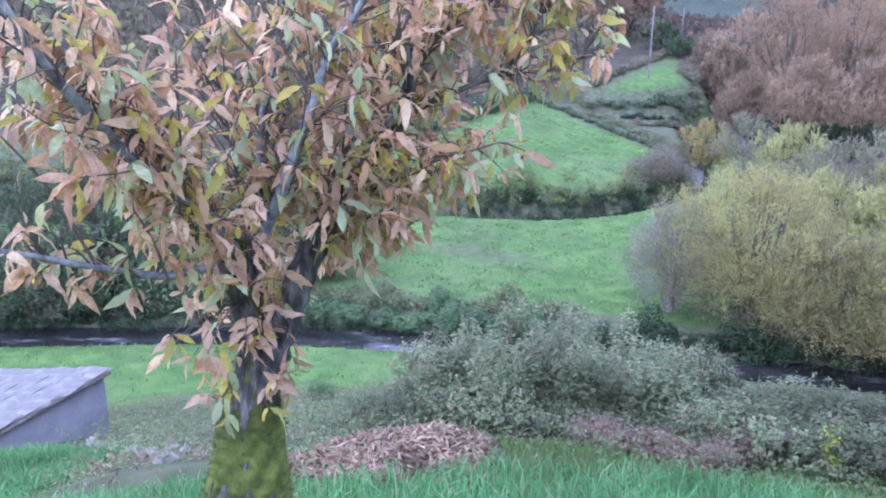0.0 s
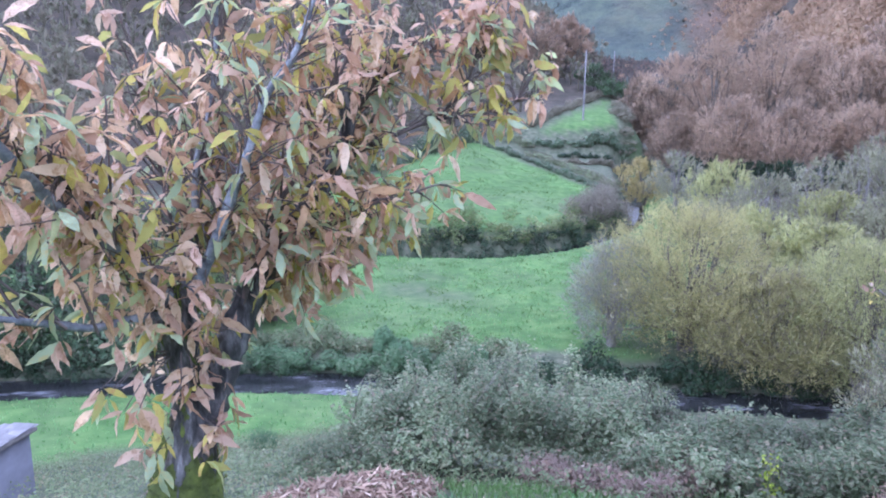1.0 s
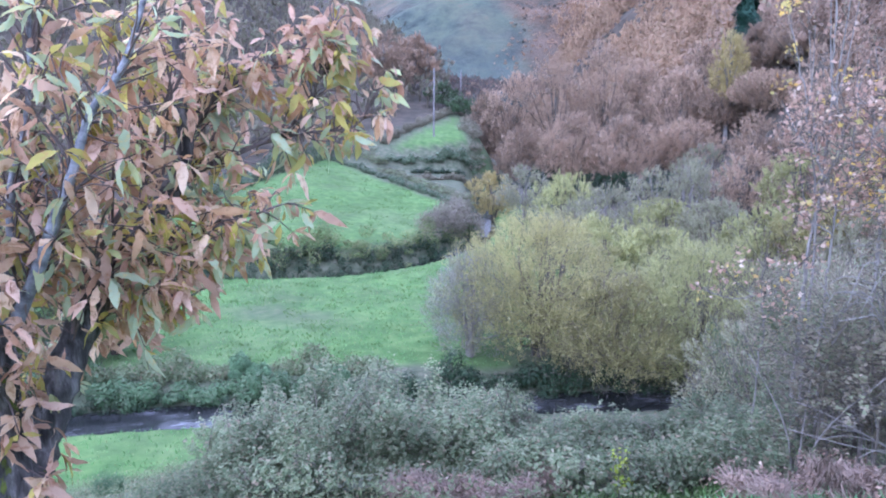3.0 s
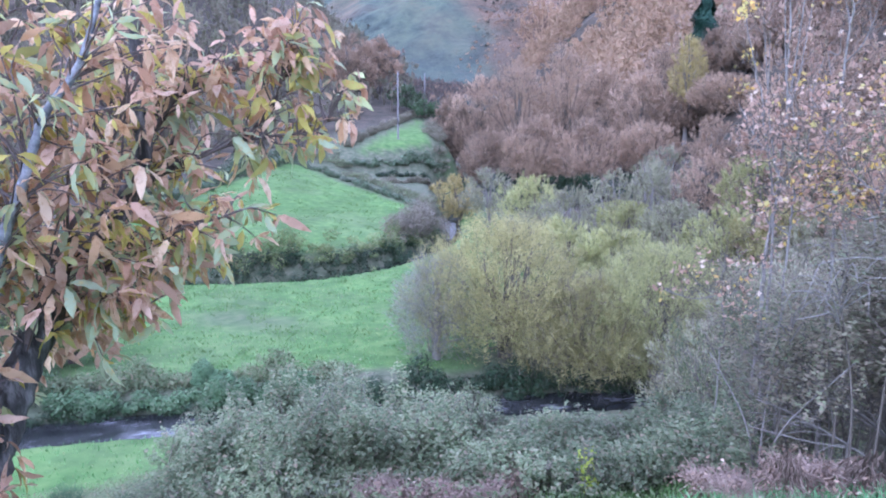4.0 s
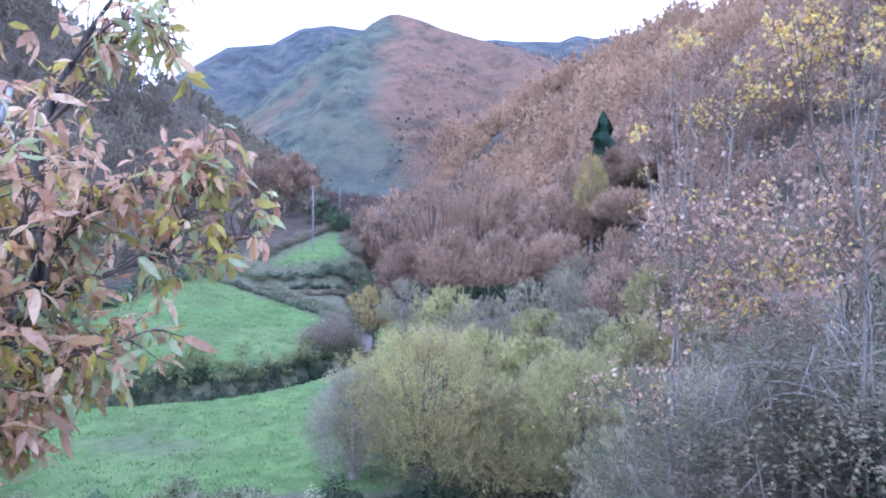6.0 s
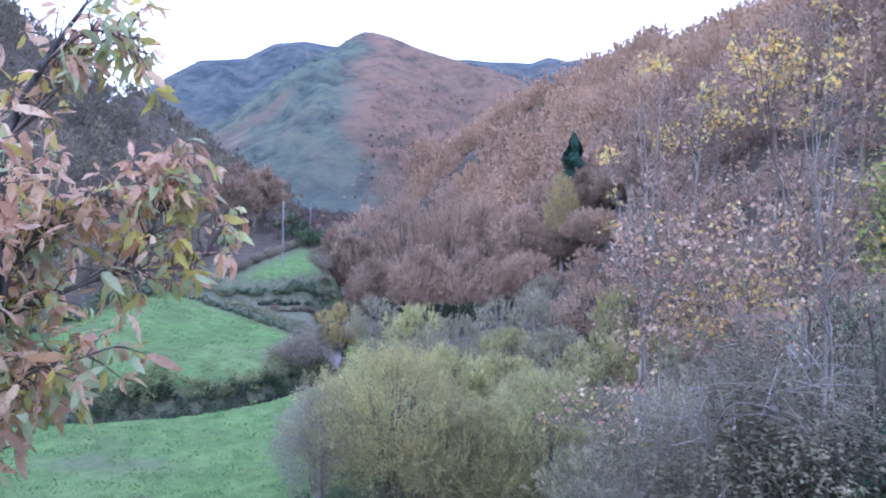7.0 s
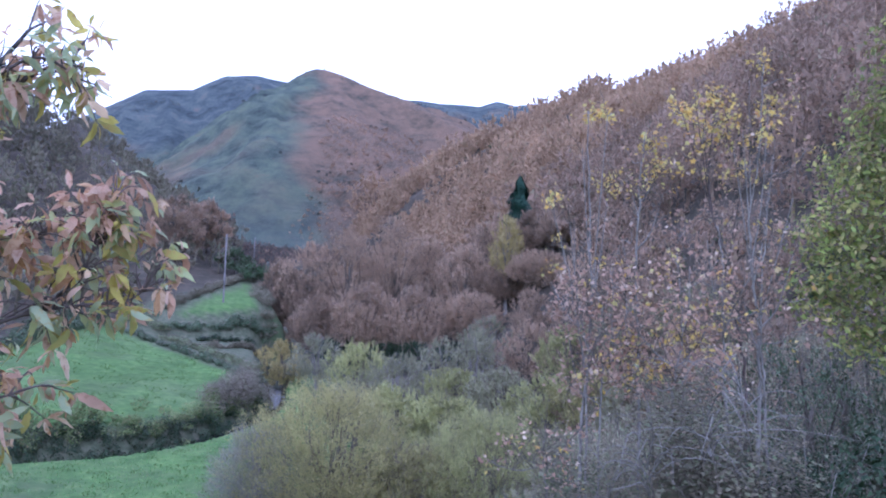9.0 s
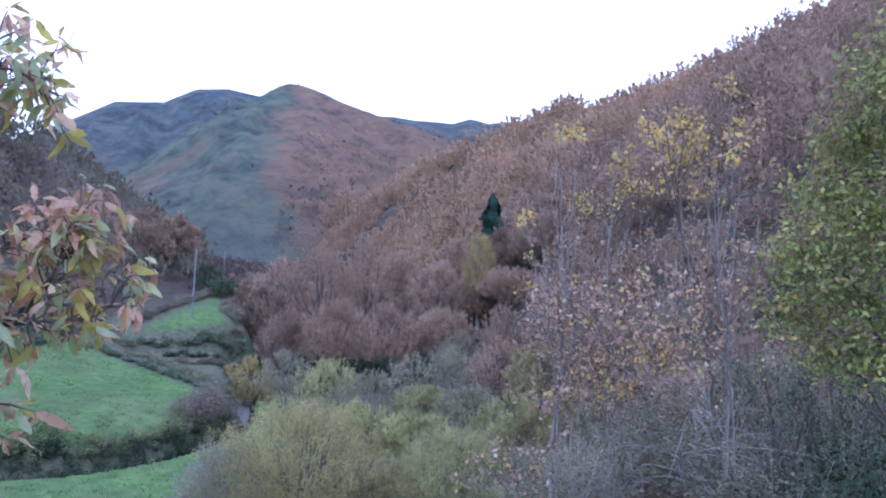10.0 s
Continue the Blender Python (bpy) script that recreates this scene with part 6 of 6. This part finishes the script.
# leaves sprouting from the trunk's head
for i in range(70):
    k = rng.uniform(0.46, 0.98)
    a = rng.random() * 6.28
    c = trunk_line[int(k * 45)]
    q = c + np.array([math.cos(a), math.sin(a), rng.uniform(-0.2, 0.5)]) * rng.uniform(0.15, 0.27)
    tube(twig_soup, spline([c, (c + q) / 2 + (0, 0, 0.03), q], 5) - CB, 0.005, 0.0025, 4)
    whorl(q, unit(q - c), 0.15, rng.integers(3, 6))
for q in ((-1.42, 3.4, 0.12), (-1.36, 3.42, 0.16), (-1.28, 3.4, 0.1), (-1.2, 3.38, 0.12), (-1.34, 3.3, 0.26), (-1.0, 3.4, 0.2), (-0.93, 3.42, 0.22)):
    q = np.array(q)
    c = trunk_line[34]
    tube(twig_soup, spline([c, (c + q) / 2 + (0, 0, 0.08), q], 6) - CB, 0.006, 0.003, 4)
    whorl(q, np.array([0, -0.3, -0.6]), 0.2, 4, 1.05)
# sprays at the crown's edge: place and share of green
bough_pts = np.concatenate([spline(pts, 6 * len(pts)) for *_, pts in BOUGHS])
for x, y, z, green in (
    (0.84, 4.35, 1.85, 0.5), (0.94, 4.36, 1.89, 0.6), (0.96, 4.35, 1.69, 0.7), (0.81, 4.35, 2.02, 0.5), (0.72, 4.37, 2.27, 0.4), (0.63, 4.38, 2.30, 0.3), (0.85, 4.35, 2.13, 0.4), (0.53, 4.34, 2.16, 0.3),
    (0.44, 4.35, 1.97, 0.4), (0.94, 4.36, 1.62, 0.6), (0.73, 4.37, 1.71, 0.4), (0.58, 4.38, 1.61, 0.4), (0.46, 4.05, 1.10, 0.9), (0.34, 4.06, 0.98, 0.9), (0.15, 4.07, 1.21, 0.8), (0.20, 4.06, 1.05, 0.9),
    (-0.04, 4.02, 0.86, 0.6), (0.36, 4.16, 1.31, 0.5), (0.40, 4.05, 1.12, 0.9), (0.29, 4.06, 1.15, 0.9), (-0.10, 3.96, 0.70, 0.3), (-0.44, 3.83, 0.45, 0.2), (0.99, 4.29, 1.84, 0.7), (0.89, 4.31, 1.64, 0.6),
    (0.69, 4.35, 1.87, 0.5), (0.33, 4.45, 3.17, 0.8), (0.46, 4.44, 3.07, 0.8), (0.32, 4.45, 2.79, 0.8), (0.43, 4.44, 2.89, 0.7), (0.23, 4.45, 3.02, 0.6), (0.21, 4.45, 3.17, 0.4), (0.43, 4.44, 2.80, 0.8),
    (0.24, 4.45, 2.93, 0.6), (0.50, 4.44, 3.05, 0.7), (0.63, 4.32, 2.26, 0.3), (0.75, 4.30, 2.18, 0.4), (0.88, 4.33, 1.85, 0.6), (0.95, 4.31, 1.76, 0.6), (0.55, 4.33, 2.19, 0.3), (0.79, 4.29, 1.96, 0.5),):
    q = np.array((x, y, z))
    a = bough_pts[np.argmin(np.linalg.norm(bough_pts - q - [0, 0, -0.05], axis=1))]
    w = spline([a, (a + q) / 2 + rng.normal(0, 0.02, 3) + (0, 0, 0.03), q], 7)
    tube(twig_soup, w - CB, 0.006, 0.0025, 5)
    whorl(q, unit(w[-1] - w[-2]), green, 5)
    whorl(w[4], unit(w[4] - w[3]), green, 2, 0.9)
# long straight shoots
for a, b in (((-1.30, 3.22, 0.56), (-1.40, 3.05, 1.02)), ((-1.22, 3.3, 0.95), (-1.20, 3.28, 1.62)), ((-0.56, 3.9, 1.05), (-0.52, 3.9, 1.72)), ((-1.5, 2.95, 0.72), (-1.75, 2.8, 1.3)), ((-0.33, 4.2, 1.3), (-0.2, 4.25, 2.0)), ((-1.38, 3.1, 0.62), (-1.62, 2.9, 0.98))):
    a, b = np.array(a), np.array(b)
    tube(twig_soup, spline([a, (a + b) / 2 + rng.normal(0, 0.015, 3), b], 8) - CB, 0.0085, 0.004, 5)
    for k in (0.5, 0.75, 1.0):
        whorl(a + (b - a) * k, unit(b - a), 0.3, 4)
tagged(part("twig_mass", twig_soup, DARKTWIG, chestnut), kind="stuff")
order = sorted(range(len(leaves)), key=lambda i: leaves[i][0][1])
near_leaves, rest = order[:300], order[300:]
shapes = []
for mat in LEAF_KINDS:
    for v, f in LEAF_SHAPES:
        me = raw_mesh("leaf", v, f, True)
        me.materials.append(mat)
        shapes.append(me)
for kind, mat in enumerate(LEAF_KINDS):
    so = Soup()
    for i in rest:
        q, e, y_, z_, ln, kd, k = leaves[i]
        if kd == kind:
            v, f = LEAF_SHAPES[k]
            so.add(q - CB + (v[:, :1] * e + v[:, 1:2] * y_ + v[:, 2:] * z_) * ln, f)
    tagged(part("foliage", so, mat, chestnut, smooth=True), kind="stuff")
for i in near_leaves:
    q, e, y_, z_, ln, kd, k = leaves[i]
    ob = part("leaf", shapes[k + 5 * kd], None, chestnut)
    c = q - CB
    ob.matrix_local = Matrix(((e[0] * ln, y_[0] * ln, z_[0] * ln, c[0]), (e[1] * ln, y_[1] * ln, z_[1] * ln, c[1]), (e[2] * ln, y_[2] * ln, z_[2] * ln, c[2]), (0, 0, 0, 1)))

# broom clump, yellow weed, stones and the like on the slope
for b, d, h, lab, mat in ((-0.6, 19.5, 1.5, "dark green upright broom bush at the meadow's edge", BROOM), (-1.6, 20.0, 1.2, "dark green upright broom bush at the meadow's edge", BROOM), (-10.4, 17.5, 0.7, "low dark broom sprig in the weeds", BROOM)):
    g0 = ground_spot(b, d)
    top = thing("broom_bush", lab, "bush", g0)
    so = Soup()
    n = 900
    a = rng.random(n) * 6.28
    r = 0.3 * np.sqrt(rng.random(n))
    sprays(so, np.column_stack([r * np.cos(a), r * np.sin(a), -0.05 + 0.4 * h * rng.random(n)]), np.column_stack([r * np.cos(a) * 0.9, r * np.sin(a) * 0.9, np.full(n, 1.0)]) + 0.15 * ball(n), h * rng.uniform(0.4, 0.75, n), 0.006)
    tagged(part("stem_mass", so, mat, top), kind="stuff")
g0 = ground_spot(31.5, 7.6)
leafy("yellow_weed", "small bright yellow-green leafy weed on the slope", "weed", g0, [([(0, 0, -0.05), (0.01, 0, 0.3), (0.03, 0.02, 0.6)], 0.008), ([(0, 0, 0.2), (-0.05, 0, 0.35), (-0.1, 0.02, 0.45)], 0.006)],
      [(0, 0, 0.5, 0.13, 0.13, 0.2), (0.05, 0, 0.25, 0.12, 0.12, 0.12)], [(leaf_mat("lime_leaf", [(0.0, (0.20, 0.27, 0.03)), (1.0, (0.34, 0.38, 0.06))]), 1.0)], TWIG, 80, 0.06, 10, card="plain")


def stone(q, s, seed):
    r = np.random.default_rng(seed)
    bm = bmesh.new()
    bmesh.ops.create_icosphere(bm, subdivisions=2, radius=1)
    for v in bm.verts:
        v.co = Vector((v.co.x * s[0], v.co.y * s[1], v.co.z * s[2])) * (1 + 0.16 * r.standard_normal())
    me = bpy.data.meshes.new("stone")
    bm.to_mesh(me)
    bm.free()
    me.materials.append(STONE)
    ob = new("stone", me)
    ob.location = q
    ob.rotation_euler = (0, 0, r.random() * 6)
    return tagged(ob, "weathered grey stone lying in dead leaves on the slope", "stone", "stones on the slope")


for i, (b, d, s) in enumerate(((-24.5, 8.6, (0.22, 0.14, 0.08)), (-22.8, 8.2, (0.28, 0.16, 0.07)), (-26, 9.4, (0.16, 0.14, 0.10)), (-23.6, 7.6, (0.2, 0.12, 0.08)), (-28.6, 11.3, (0.3, 0.12, 0.05)), (-21.2, 7.9, (0.18, 0.1, 0.06)))):
    stone(ground_spot(b, d) + (0, 0, 0.04), s, i)
litter("fallen_leaves", "brown leaves and rubble below the shed", 900, lambda x, y: ((x + 3.4) / 1.0) ** 2 + ((y - 7.8) / 1.2) ** 2 < 1, (-4.6, -2.2), (6.3, 9.2), lambda x, y: 0.10 + 0 * x, 0.12)
# white sticks on the far bank
for b, d in ((-24.6, 28.2), (-10.8, 30.2)):
    fallen_branch("bleached driftwood stick at the water's edge", spot(b, d, -9.75), spot(b + 1.0, d + 0.1, -9.6), 0.05, 2)

# slates of the shed roof
slates = []
for k in range(4):
    bm = bmesh.new()
    bmesh.ops.create_cube(bm, size=1)
    r = np.random.default_rng(40 + k)
    for v in bm.verts:
        v.co = Vector((v.co.x * 0.58 + r.normal(0, 0.035), v.co.y * 0.52 + r.normal(0, 0.035), v.co.z * 0.024))
    bmesh.ops.bevel(bm, geom=bm.edges[:], offset=0.006, segments=1)
    me = bpy.data.meshes.new("slate")
    bm.to_mesh(me)
    bm.free()
    me.materials.append(SLATE)
    slates.append(me)
for i in range(13):
    for j in range(12):
        ob = new("slate", slates[(i * 5 + j * 3 + int(rng.integers(3))) % 4])
        ob.parent = roof_deck
        lx = -0.27 - i * 0.37 + rng.normal(0, 0.03)
        ob.location = (lx, -0.23 - j * 0.37 + rng.normal(0, 0.035), -0.012 + TILT * lx + 0.008 * rng.random())
        ob.rotation_euler = (radians(2.2 + rng.normal(0, 1.2)), radians(-9.5 + rng.normal(0, 1.0)), radians(rng.normal(0, 7)))
